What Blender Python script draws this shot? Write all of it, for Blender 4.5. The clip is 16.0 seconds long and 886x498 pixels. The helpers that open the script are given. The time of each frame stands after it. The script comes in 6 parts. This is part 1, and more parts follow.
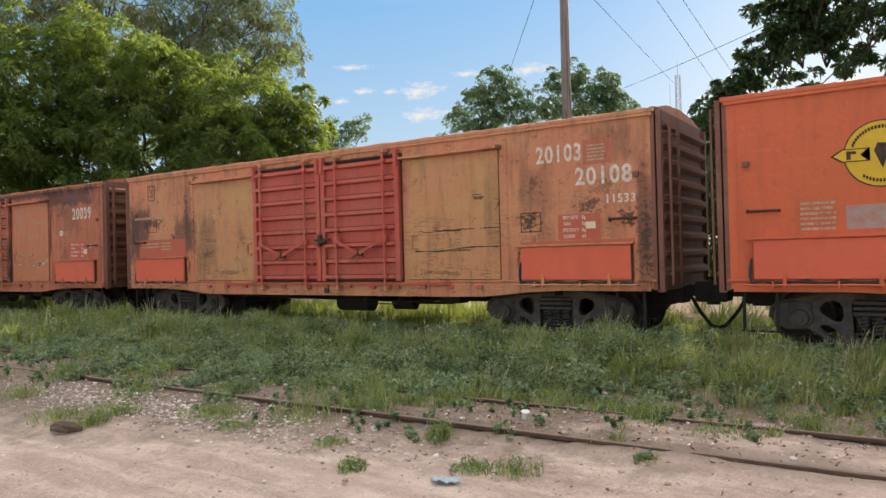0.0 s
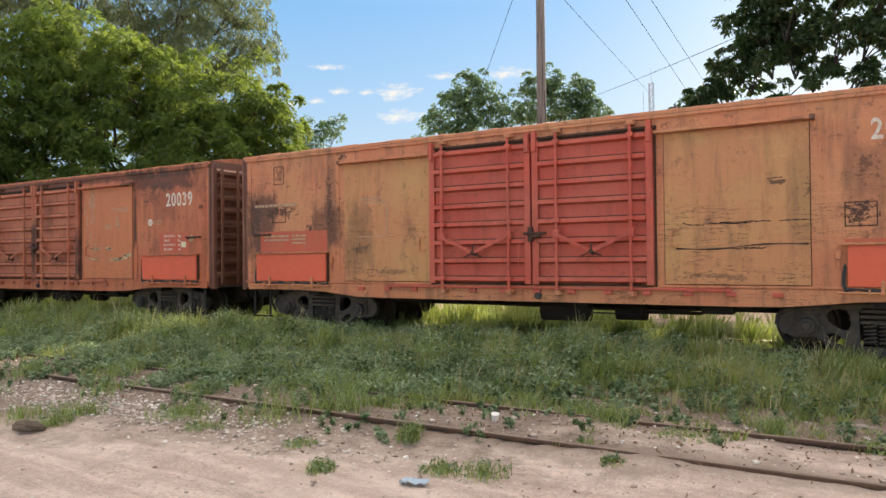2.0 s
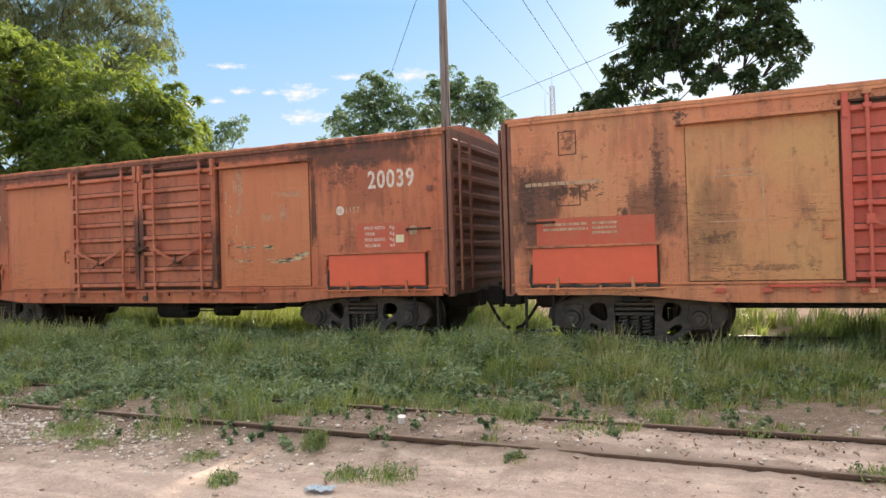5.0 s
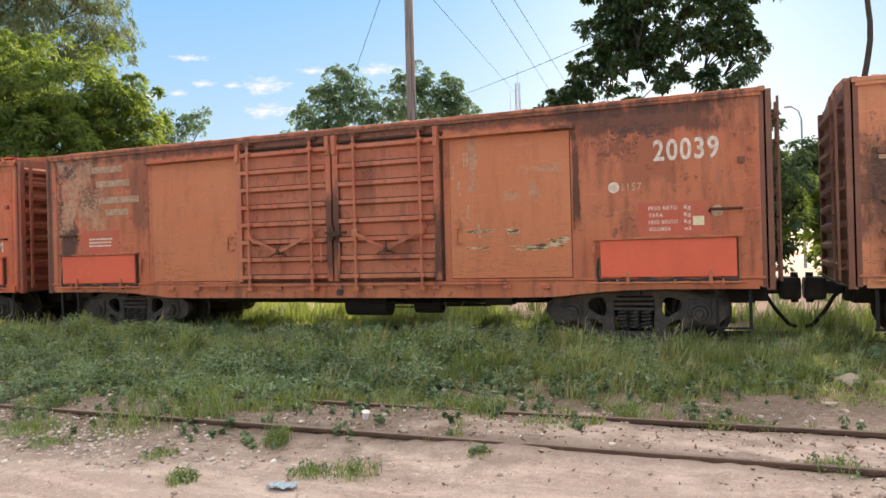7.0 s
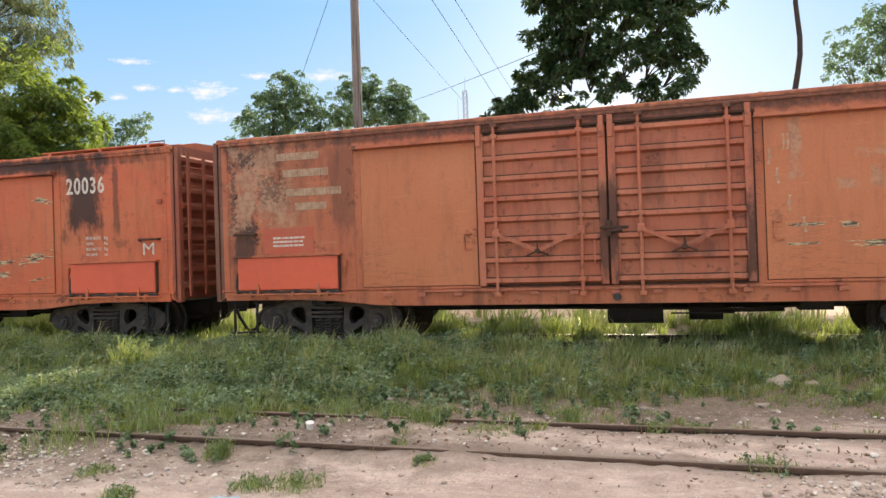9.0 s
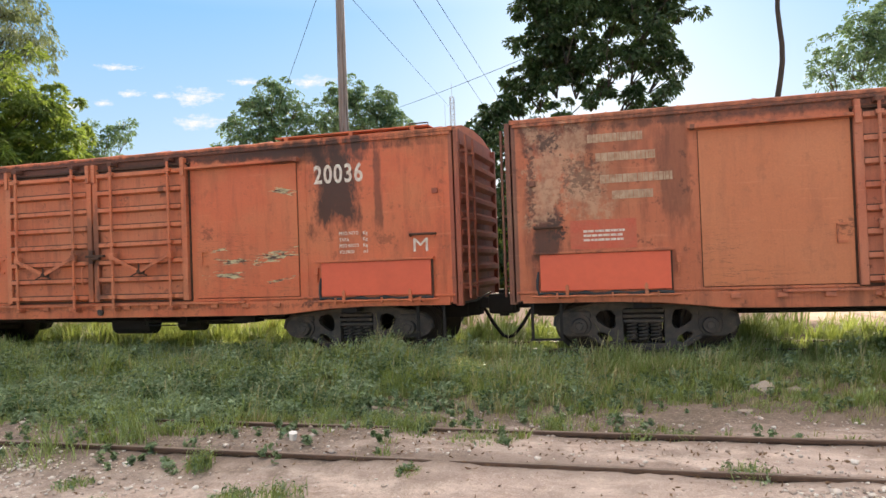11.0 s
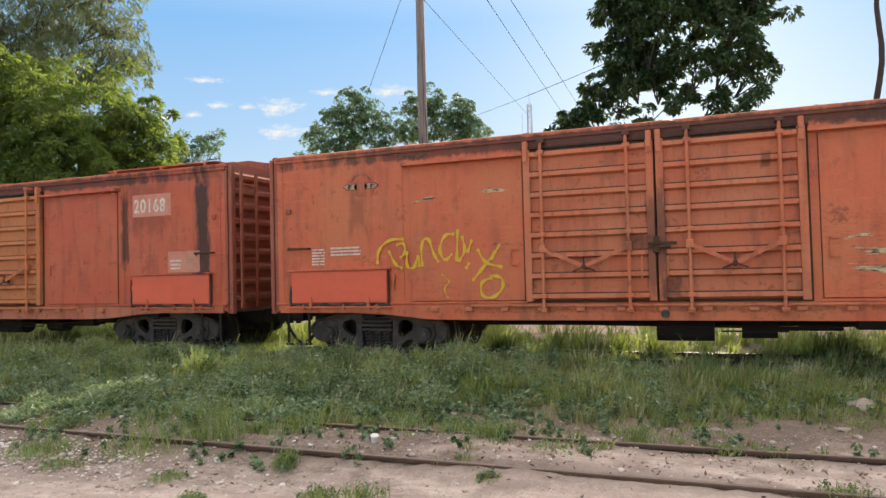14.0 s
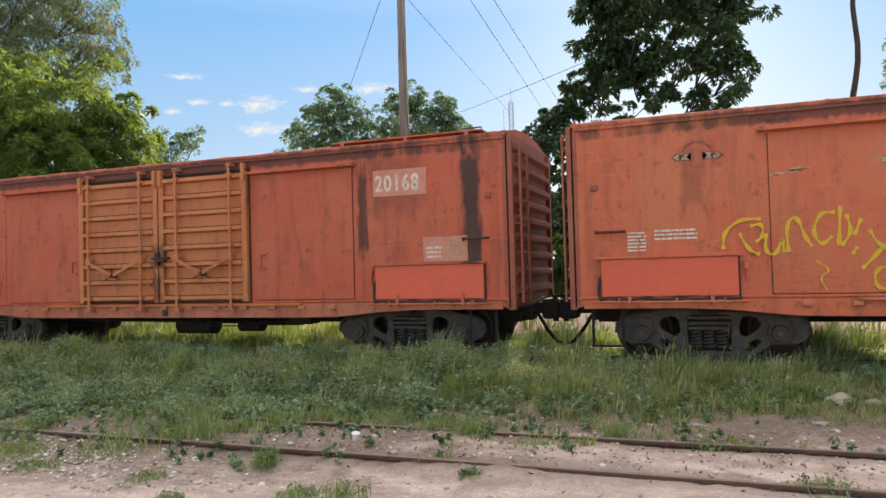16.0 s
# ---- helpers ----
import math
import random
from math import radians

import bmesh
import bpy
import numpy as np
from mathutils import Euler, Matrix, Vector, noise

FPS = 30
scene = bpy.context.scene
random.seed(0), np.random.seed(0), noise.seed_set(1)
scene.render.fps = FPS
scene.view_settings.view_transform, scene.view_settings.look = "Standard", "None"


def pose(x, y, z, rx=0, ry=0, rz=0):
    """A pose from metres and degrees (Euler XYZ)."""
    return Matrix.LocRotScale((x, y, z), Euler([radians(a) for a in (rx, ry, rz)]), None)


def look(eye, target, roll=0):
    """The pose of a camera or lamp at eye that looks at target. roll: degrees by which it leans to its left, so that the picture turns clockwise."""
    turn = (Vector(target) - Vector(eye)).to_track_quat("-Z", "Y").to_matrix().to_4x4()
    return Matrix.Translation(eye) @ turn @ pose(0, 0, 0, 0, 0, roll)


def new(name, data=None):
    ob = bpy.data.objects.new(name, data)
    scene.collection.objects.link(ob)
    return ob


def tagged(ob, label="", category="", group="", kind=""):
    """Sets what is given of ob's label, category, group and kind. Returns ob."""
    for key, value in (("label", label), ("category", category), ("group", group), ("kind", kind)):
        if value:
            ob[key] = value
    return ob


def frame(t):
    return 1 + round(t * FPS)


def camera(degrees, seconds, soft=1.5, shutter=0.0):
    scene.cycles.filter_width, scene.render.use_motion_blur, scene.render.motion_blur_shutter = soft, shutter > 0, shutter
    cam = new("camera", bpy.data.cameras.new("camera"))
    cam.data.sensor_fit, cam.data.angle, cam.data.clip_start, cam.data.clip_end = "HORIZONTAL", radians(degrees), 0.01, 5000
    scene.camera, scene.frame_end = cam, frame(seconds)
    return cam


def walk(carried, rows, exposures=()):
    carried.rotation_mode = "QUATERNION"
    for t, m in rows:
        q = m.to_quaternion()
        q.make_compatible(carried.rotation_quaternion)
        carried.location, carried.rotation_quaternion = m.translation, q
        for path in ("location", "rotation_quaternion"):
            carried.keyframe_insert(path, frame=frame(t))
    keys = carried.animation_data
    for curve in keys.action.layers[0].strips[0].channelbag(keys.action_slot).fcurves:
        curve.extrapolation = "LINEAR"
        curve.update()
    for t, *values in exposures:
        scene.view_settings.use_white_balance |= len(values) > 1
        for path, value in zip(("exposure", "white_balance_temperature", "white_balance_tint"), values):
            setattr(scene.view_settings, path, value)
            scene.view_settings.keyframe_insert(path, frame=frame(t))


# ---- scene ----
cam = camera(63.2, 16.0)
# seconds, place, tilt, roll and heading; carried by hand on one spot
PATH = [
    (0.0, -0.064, -0.005, 1.539, 90.51, 1.48, 33.33),
    (0.5, -0.059, 0.002, 1.530, 90.33, 1.16, 33.02),
    (1.0, -0.055, 0.000, 1.534, 90.44, 1.16, 32.83),
    (1.5, -0.052, -0.008, 1.540, 90.69, 0.97, 32.39),
    (2.0, -0.049, -0.016, 1.539, 90.65, 0.60, 31.22),
    (2.5, -0.047, -0.019, 1.543, 90.47, 0.77, 29.53),
    (3.0, -0.035, -0.016, 1.545, 90.36, 1.10, 27.75),
    (3.5, -0.018, -0.010, 1.543, 90.38, 1.29, 26.15),
    (4.0, -0.008, -0.010, 1.549, 90.48, 1.31, 24.93),
    (4.5, 0.006, -0.023, 1.557, 90.61, 1.51, 24.36),
    (7.0, -0.010, 0.012, 1.542, 90.20, 1.50, 21.19),
    (7.5, 0.010, 0.018, 1.540, 90.64, 1.37, 19.81),
    (8.0, 0.023, 0.010, 1.548, 90.81, 1.48, 18.34),
    (8.5, 0.028, 0.002, 1.553, 90.57, 1.69, 17.60),
    (11.0, 0.072, 0.024, 1.581, 91.04, 2.05, 16.15),
    (11.5, 0.045, 0.004, 1.584, 91.22, 1.91, 19.25),
    (12.0, 0.030, 0.003, 1.574, 90.87, 1.20, 20.09),
    (12.5, 0.035, -0.005, 1.571, 90.89, 1.29, 20.70),
    (13.0, 0.037, -0.010, 1.578, 91.20, 1.65, 21.69),
    (13.5, 0.035, -0.018, 1.576, 91.63, 1.67, 22.17),
    (14.0, 0.029, -0.010, 1.573, 91.82, 1.42, 22.15),
    (14.5, 0.017, 0.006, 1.567, 91.72, 1.02, 21.42),
    (15.0, 0.002, 0.021, 1.564, 91.68, 0.93, 20.92),
    (15.5, 0.003, 0.029, 1.561, 91.64, 1.24, 20.93),
    (16.0, 0.024, 0.020, 1.563, 91.60, 1.57, 20.72),
]
LIGHT = [(0.0, 0.38, 7600, 14), (2.0, 0.5, 7600, 14), (3.5, 0.62, 7600, 14), (7.0, 0.62, 7600, 14), (11.0, 0.62, 7500, 14), (12.5, 0.52, 7500, 14), (14.0, 0.46, 7350, 14), (16.0, 0.44, 7250, 14)]
walk(cam, [(r[0], pose(*r[1:])) for r in PATH], LIGHT)

# how far the train has rolled along its track
ROLL = [
    (0.0, -15.374), (0.5, -14.222), (1.0, -13.029), (1.5, -11.811), (2.0, -10.596),
    (2.5, -9.385), (3.0, -8.180), (3.5, -6.983), (4.0, -5.760), (4.5, -4.554),
    (7.0, 1.535), (7.5, 2.782), (8.0, 4.040), (8.5, 5.306), (11.0, 11.566),
    (11.5, 12.857), (12.0, 14.154), (12.5, 15.468), (13.0, 16.782), (13.5, 18.166),
    (14.0, 19.473), (14.5, 20.787), (15.0, 22.098), (15.5, 23.413), (16.0, 24.727),
]
# ---- daylight: low sun behind the train ----
SUN_EL, SUN_AZ = 21.0, -2.5
sky = bpy.data.worlds.new("sky")
scene.world = sky
sky.use_nodes = True
wn = sky.node_tree
bg = wn.nodes["Background"]
air = wn.nodes.new("ShaderNodeTexSky")
air.sky_type, air.sun_disc = "NISHITA", False
air.sun_elevation, air.sun_rotation = radians(SUN_EL), radians(SUN_AZ)
air.air_density, air.dust_density, air.ozone_density = 1.0, 0.6, 2.0
bg.inputs[1].default_value = 0.022
wn.links.new(air.outputs[0], bg.inputs[0])
# thin bright haze over the whole dome, thickest light overhead
dome = wn.nodes.new("ShaderNodeTexCoord")
up = wn.nodes.new("ShaderNodeSeparateXYZ")
wn.links.new(dome.outputs["Generated"], up.inputs[0])
grade = wn.nodes.new("ShaderNodeValToRGB")
wn.links.new(up.outputs[2], grade.inputs[0])
grade.color_ramp.elements[0].position, grade.color_ramp.elements[0].color = 0.0, (0.33, 0.45, 0.56, 1)
grade.color_ramp.elements[1].position, grade.color_ramp.elements[1].color = 0.9, (1.16, 1.1, 1.04, 1)
low = grade.color_ramp.elements.new(0.33)
low.color = (0.11, 0.32, 0.62, 1)
haze = wn.nodes.new("ShaderNodeBackground")
haze.inputs[1].default_value = 1.0
wn.links.new(grade.outputs[0], haze.inputs[0])
both_skies = wn.nodes.new("ShaderNodeAddShader")
wn.links.new(bg.outputs[0], both_skies.inputs[0])
wn.links.new(haze.outputs[0], both_skies.inputs[1])
wn.links.new(both_skies.outputs[0], wn.nodes["World Output"].inputs[0])
lamp = bpy.data.lights.new("sun", "SUN")
lamp.energy, lamp.angle, lamp.color = 5.0, radians(0.6), (1.0, 0.92, 0.8)
sun = new("sun", lamp)
sd = Vector((math.sin(radians(SUN_AZ)) * math.cos(radians(SUN_EL)), math.cos(radians(SUN_AZ)) * math.cos(radians(SUN_EL)), math.sin(radians(SUN_EL))))
sun.matrix_world = look(sd * 50, (0, 0, 0))


# ---- materials ----
def mat(name):
    m = bpy.data.materials.new(name)
    m.use_nodes = True
    nt = m.node_tree
    return m, nt, nt.nodes["Principled BSDF"]


def node(nt, kind, **kw):
    n = nt.nodes.new(kind)
    for k, v in kw.items():
        n.inputs[k].default_value = v
    return n


def coords(nt, scale=(1, 1, 1), where="Object"):
    tc, mp = nt.nodes.new("ShaderNodeTexCoord"), nt.nodes.new("ShaderNodeMapping")
    mp.inputs["Scale"].default_value = scale
    nt.links.new(tc.outputs[where], mp.inputs[0])
    return mp.outputs[0]


def noise_at(nt, vec, scale, detail=6.0, rough=0.6):
    n = node(nt, "ShaderNodeTexNoise", Scale=scale, Detail=detail, Roughness=rough)
    nt.links.new(vec, n.inputs["Vector"])
    return n.outputs["Fac"]


def ramp(nt, fac, lo, hi, a=0.0, b=1.0):
    r = node(nt, "ShaderNodeMapRange")
    for i, v in enumerate((lo, hi, a, b), 1):
        r.inputs[i].default_value = v
    nt.links.new(fac, r.inputs[0])
    return r.outputs[0]


def mix(nt, fac, a, b, how="MIX"):
    n = nt.nodes.new("ShaderNodeMix")
    n.data_type, n.blend_type = "RGBA", how
    for k, v in ((0, fac), (6, a), (7, b)):
        if isinstance(v, (int, float)):
            n.inputs[k].default_value = v
        elif isinstance(v, tuple):
            n.inputs[k].default_value = (*v[:3], 1)
        else:
            nt.links.new(v, n.inputs[k])
    return n.outputs[2]


def maths(nt, how, a, b=0.0):
    n = nt.nodes.new("ShaderNodeMath")
    n.operation = how
    for i, v in enumerate((a, b)):
        if isinstance(v, (int, float)):
            n.inputs[i].default_value = v
        else:
            nt.links.new(v, n.inputs[i])
    return n.outputs[0]


def bump(nt, bsdf, fac, strength, dist):
    n = node(nt, "ShaderNodeBump", Strength=strength, Distance=dist)
    nt.links.new(fac, n.inputs["Height"])
    nt.links.new(n.outputs[0], bsdf.inputs["Normal"])


def paint(name, col, rust=0.5, faded=(0.5, 0.28, 0.17), dirt=(0.06, 0.03, 0.025), rough=0.62, spots=(), scrapes=(), marks=(), cracks=(), peels=()):
    """Old wagon paint: faded patches, vertical dirt runs, chipped rust, and stains (x, z, half width, half height)."""
    m, nt, b = mat(name)
    o = coords(nt)
    run = coords(nt, (4.5, 4.5, 0.8))
    big = noise_at(nt, o, 0.9, 5)
    c = mix(nt, ramp(nt, big, 0.4, 0.62, 0, 0.7), col, faded)
    c = mix(nt, ramp(nt, noise_at(nt, run, 1.0, 6, 0.65), 0.5, 0.68, 0, 0.62 * rust + 0.08), c, dirt)
    c = mix(nt, ramp(nt, noise_at(nt, coords(nt, (26, 26, 1.1)), 1.0, 4), 0.58, 0.68, 0, 0.22 * rust + 0.02), c, dirt)
    c = mix(nt, ramp(nt, noise_at(nt, coords(nt, (1.1, 9, 15)), 1.0, 6, 0.7), 0.6, 0.66, 0, 0.22), c, tuple(min(0.8, v * 1.25 + 0.03) for v in faded))
    c = mix(nt, ramp(nt, noise_at(nt, o, 2.1, 10, 0.78), 0.56, 0.62, 0, 0.42 * rust), c, (0.26, 0.085, 0.045))
    c = mix(nt, ramp(nt, noise_at(nt, o, 6.5, 9, 0.72), 0.585, 0.63, 0, 0.9 * rust), c, (0.11, 0.04, 0.025))
    c = mix(nt, ramp(nt, noise_at(nt, o, 45, 4), 0.35, 0.75, 0, 0.13), c, dirt)
    if spots:
        sep = nt.nodes.new("ShaderNodeSeparateXYZ")
        nt.links.new(o, sep.inputs[0])
        rag = noise_at(nt, coords(nt, (4, 4, 1.6)), 1.4, 8, 0.7)
        for x, z, w, h, dark in spots:
            dx = maths(nt, "DIVIDE", maths(nt, "ABSOLUTE", maths(nt, "SUBTRACT", sep.outputs[0], x)), w)
            dz = maths(nt, "DIVIDE", maths(nt, "ABSOLUTE", maths(nt, "SUBTRACT", sep.outputs[2], z)), h)
            d = maths(nt, "ADD", maths(nt, "MAXIMUM", dx, dz), maths(nt, "MULTIPLY", maths(nt, "SUBTRACT", rag, 0.5), 2.2))
            c = mix(nt, ramp(nt, d, 0.7, 1.15, dark, 0), c, (0.05, 0.024, 0.018))
    if scrapes:
        sep = nt.nodes.new("ShaderNodeSeparateXYZ")
        nt.links.new(o, sep.inputs[0])
        rag = noise_at(nt, coords(nt, (2.2, 4, 11)), 1.5, 9, 0.75)
        tone = mix(nt, ramp(nt, noise_at(nt, coords(nt, (3, 3, 12)), 2.0, 6, 0.7), 0.46, 0.56), (0.55, 0.5, 0.3), (0.05, 0.035, 0.03))
        for x, z, w, h, tilt in scrapes:
            zz = maths(nt, "SUBTRACT", maths(nt, "SUBTRACT", sep.outputs[2], z), maths(nt, "MULTIPLY", maths(nt, "SUBTRACT", sep.outputs[0], x), tilt))
            dx = maths(nt, "DIVIDE", maths(nt, "ABSOLUTE", maths(nt, "SUBTRACT", sep.outputs[0], x)), w)
            dz = maths(nt, "DIVIDE", maths(nt, "ABSOLUTE", zz), h)
            d = maths(nt, "ADD", maths(nt, "MAXIMUM", dx, dz), maths(nt, "MULTIPLY", maths(nt, "SUBTRACT", rag, 0.5), 4.5))
            c = mix(nt, ramp(nt, d, 0.55, 0.68, 0.95, 0), c, tone)
    if peels:
        # top coat gone, an older dull tan coat showing
        sep = nt.nodes.new("ShaderNodeSeparateXYZ")
        nt.links.new(o, sep.inputs[0])
        rag = noise_at(nt, coords(nt, (1, 1, 0.8)), 5, 8, 0.72)
        under = mix(nt, ramp(nt, noise_at(nt, o, 11, 6, 0.7), 0.45, 0.6), (0.5, 0.3, 0.19), (0.36, 0.19, 0.12))
        for x, z, w, h in peels:
            dx = maths(nt, "DIVIDE", maths(nt, "ABSOLUTE", maths(nt, "SUBTRACT", sep.outputs[0], x)), w)
            dz = maths(nt, "DIVIDE", maths(nt, "ABSOLUTE", maths(nt, "SUBTRACT", sep.outputs[2], z)), h)
            d = maths(nt, "ADD", maths(nt, "MAXIMUM", dx, dz), maths(nt, "MULTIPLY", maths(nt, "SUBTRACT", rag, 0.48), 4.5))
            c = mix(nt, ramp(nt, d, 0.7, 1.2, 0.7, 0), c, under)
    if marks:
        # small scuffed blotches, broken up finely
        sep = nt.nodes.new("ShaderNodeSeparateXYZ")
        nt.links.new(o, sep.inputs[0])
        rag = noise_at(nt, coords(nt, (1, 1, 1.3)), 13, 8, 0.75)
        for x, z, w, h, dark in marks:
            dx = maths(nt, "DIVIDE", maths(nt, "ABSOLUTE", maths(nt, "SUBTRACT", sep.outputs[0], x)), w)
            dz = maths(nt, "DIVIDE", maths(nt, "ABSOLUTE", maths(nt, "SUBTRACT", sep.outputs[2], z)), h)
            d = maths(nt, "ADD", maths(nt, "MAXIMUM", dx, dz), maths(nt, "MULTIPLY", maths(nt, "SUBTRACT", rag, 0.42), 5.5))
            c = mix(nt, ramp(nt, d, 0.75, 1.05, dark, 0), c, (0.06, 0.03, 0.022))
    if cracks:
        # long level creases in dented sheet, below a given height
        sep = nt.nodes.new("ShaderNodeSeparateXYZ")
        nt.links.new(o, sep.inputs[0])
        line = noise_at(nt, coords(nt, (0.9, 1, 9)), 1.6, 7, 0.62)
        thin = ramp(nt, maths(nt, "ABSOLUTE", maths(nt, "SUBTRACT", line, 0.5)), 0.004, 0.014, 1, 0)
        where = ramp(nt, noise_at(nt, coords(nt, (1.2, 1, 1.6)), 1.1, 4), 0.46, 0.56)
        below = ramp(nt, sep.outputs[2], cracks[0] - 0.2, cracks[0] + 0.1, cracks[1], 0)
        c = mix(nt, maths(nt, "MULTIPLY", maths(nt, "MULTIPLY", thin, where), below), c, (0.07, 0.035, 0.02))
    nt.links.new(c, b.inputs["Base Color"])
    nt.links.new(ramp(nt, big, 0.3, 0.7, rough - 0.12, rough + 0.15), b.inputs["Roughness"])
    bump(nt, b, noise_at(nt, o, 3.0, 8, 0.65), 0.35, 0.02)
    return m


def plain(name, col, rough=0.7, metal=0.0, vary=0.35, scale=8.0, second=None, relief=0.01):
    m, nt, b = mat(name)
    o = coords(nt)
    n = noise_at(nt, o, scale, 7)
    dark = second or tuple(v * 0.45 for v in col)
    c = mix(nt, ramp(nt, n, 0.4, 0.75, 0, vary * 1.6), col, dark)
    c = mix(nt, ramp(nt, noise_at(nt, o, scale * 6, 4), 0.35, 0.8, 0, vary), c, tuple(v * 0.6 for v in col))
    nt.links.new(c, b.inputs["Base Color"])
    b.inputs["Roughness"].default_value, b.inputs["Metallic"].default_value = rough, metal
    bump(nt, b, noise_at(nt, o, scale * 3, 6), 0.4, relief)
    return m


def leafy(name, a, b_, glow=0.45, rough=0.55, sunny=(0.42, 0.5, 0.05), share=0.5, patch=0.5):
    """Leaves: colour varies leaf by leaf, light shines through."""
    m, nt, b = mat(name)
    geo = nt.nodes.new("ShaderNodeNewGeometry")
    big = noise_at(nt, coords(nt), patch, 3)
    f = maths(nt, "ADD", maths(nt, "MULTIPLY", maths(nt, "POWER", geo.outputs["Random Per Island"], 1.6), 0.6), ramp(nt, big, 0.38, 0.62, 0, 0.4))
    c = mix(nt, f, a, b_)
    nt.links.new(c, b.inputs["Base Color"])
    b.inputs["Roughness"].default_value = rough
    tr = nt.nodes.new("ShaderNodeBsdfTranslucent")
    tint = mix(nt, share, c, sunny)
    nt.links.new(tint, tr.inputs[0])
    ms = nt.nodes.new("ShaderNodeMixShader")
    ms.inputs[0].default_value = glow
    nt.links.new(b.outputs[0], ms.inputs[1])
    nt.links.new(tr.outputs[0], ms.inputs[2])
    nt.links.new(ms.outputs[0], nt.nodes["Material Output"].inputs[0])
    return m


def soil():
    m, nt, b = mat("sandy_soil")
    o = coords(nt)
    sep = nt.nodes.new("ShaderNodeSeparateXYZ")
    nt.links.new(o, sep.inputs[0])
    big, mid, fine = noise_at(nt, o, 0.55, 5), noise_at(nt, o, 3.2, 7, 0.65), noise_at(nt, o, 38, 6, 0.7)
    streak = noise_at(nt, coords(nt, (0.5, 3.5, 1)), 1.3, 6)
    c = mix(nt, ramp(nt, streak, 0.42, 0.58), (0.68, 0.555, 0.485), (0.5, 0.39, 0.34))
    c = mix(nt, ramp(nt, mid, 0.46, 0.62, 0, 0.55), c, (0.42, 0.32, 0.275))
    rough_ground = ramp(nt, big, 0.44, 0.6, 0.15, 1.0)
    c = mix(nt, maths(nt, "MULTIPLY", ramp(nt, fine, 0.5, 0.66, 0, 0.4), rough_ground), c, (0.26, 0.18, 0.14))
    c = mix(nt, ramp(nt, noise_at(nt, o, 9, 8, 0.75), 0.55, 0.64, 0, 0.3), c, (0.38, 0.27, 0.2))
    c = mix(nt, maths(nt, "MULTIPLY", ramp(nt, noise_at(nt, o, 19, 5, 0.8), 0.53, 0.6, 0, 0.4), rough_ground), c, (0.3, 0.21, 0.16))
    c = mix(nt, ramp(nt, noise_at(nt, o, 24, 4, 0.7), 0.58, 0.64, 0, 0.4), c, (0.8, 0.7, 0.6))
    c = mix(nt, ramp(nt, noise_at(nt, o, 75, 3), 0.61, 0.66, 0, 0.6), c, (0.78, 0.68, 0.58))
    c = mix(nt, ramp(nt, noise_at(nt, o, 110, 3), 0.6, 0.66, 0, 0.5), c, (0.18, 0.12, 0.1))
    edge = maths(nt, "ADD", sep.outputs[1], maths(nt, "MULTIPLY", maths(nt, "SUBTRACT", big, 0.5), 5.0))
    edge = maths(nt, "ADD", edge, maths(nt, "MULTIPLY", maths(nt, "SUBTRACT", mid, 0.5), 2.0))
    edge = maths(nt, "SUBTRACT", edge, maths(nt, "MULTIPLY", sep.outputs[0], 0.1))
    earth = mix(nt, ramp(nt, noise_at(nt, o, 14, 8, 0.75), 0.4, 0.62), (0.24, 0.185, 0.15), (0.13, 0.1, 0.08))
    earth = mix(nt, ramp(nt, noise_at(nt, o, 40, 5, 0.7), 0.56, 0.63, 0, 0.8), earth, (0.45, 0.37, 0.3))
    c = mix(nt, ramp(nt, edge, 5.5, 6.8, 0, 0.95), c, earth)
    west = maths(nt, "SUBTRACT", maths(nt, "MULTIPLY", sep.outputs[0], -0.28), maths(nt, "ABSOLUTE", maths(nt, "SUBTRACT", sep.outputs[1], 5.4)))
    west = maths(nt, "ADD", west, maths(nt, "MULTIPLY", maths(nt, "SUBTRACT", mid, 0.5), 2.4))
    c = mix(nt, ramp(nt, west, -0.3, 0.9, 0, 0.9), c, earth)
    for y in (5.22, 6.22):
        by = maths(nt, "ADD", maths(nt, "ABSOLUTE", maths(nt, "SUBTRACT", sep.outputs[1], y)), maths(nt, "MULTIPLY", maths(nt, "SUBTRACT", mid, 0.5), 0.5))
        c = mix(nt, ramp(nt, by, 0.05, 0.2, 0.5, 0), c, (0.14, 0.1, 0.075))
    c = mix(nt, ramp(nt, edge, 7.0, 9.0, 0, 0.8), c, (0.09, 0.08, 0.04))
    far = maths(nt, "ADD", sep.outputs[1], maths(nt, "MULTIPLY", maths(nt, "SUBTRACT", mid, 0.5), 4.0))
    c = mix(nt, ramp(nt, far, 15.0, 17.0, 0, 0.9), c, (0.6, 0.44, 0.34))
    nt.links.new(c, b.inputs["Base Color"])
    b.inputs["Roughness"].default_value = 0.95
    h = maths(nt, "ADD", maths(nt, "MULTIPLY", mid, 0.6), maths(nt, "MULTIPLY", fine, 0.5))
    bump(nt, b, h, 0.6, 0.045)
    return m


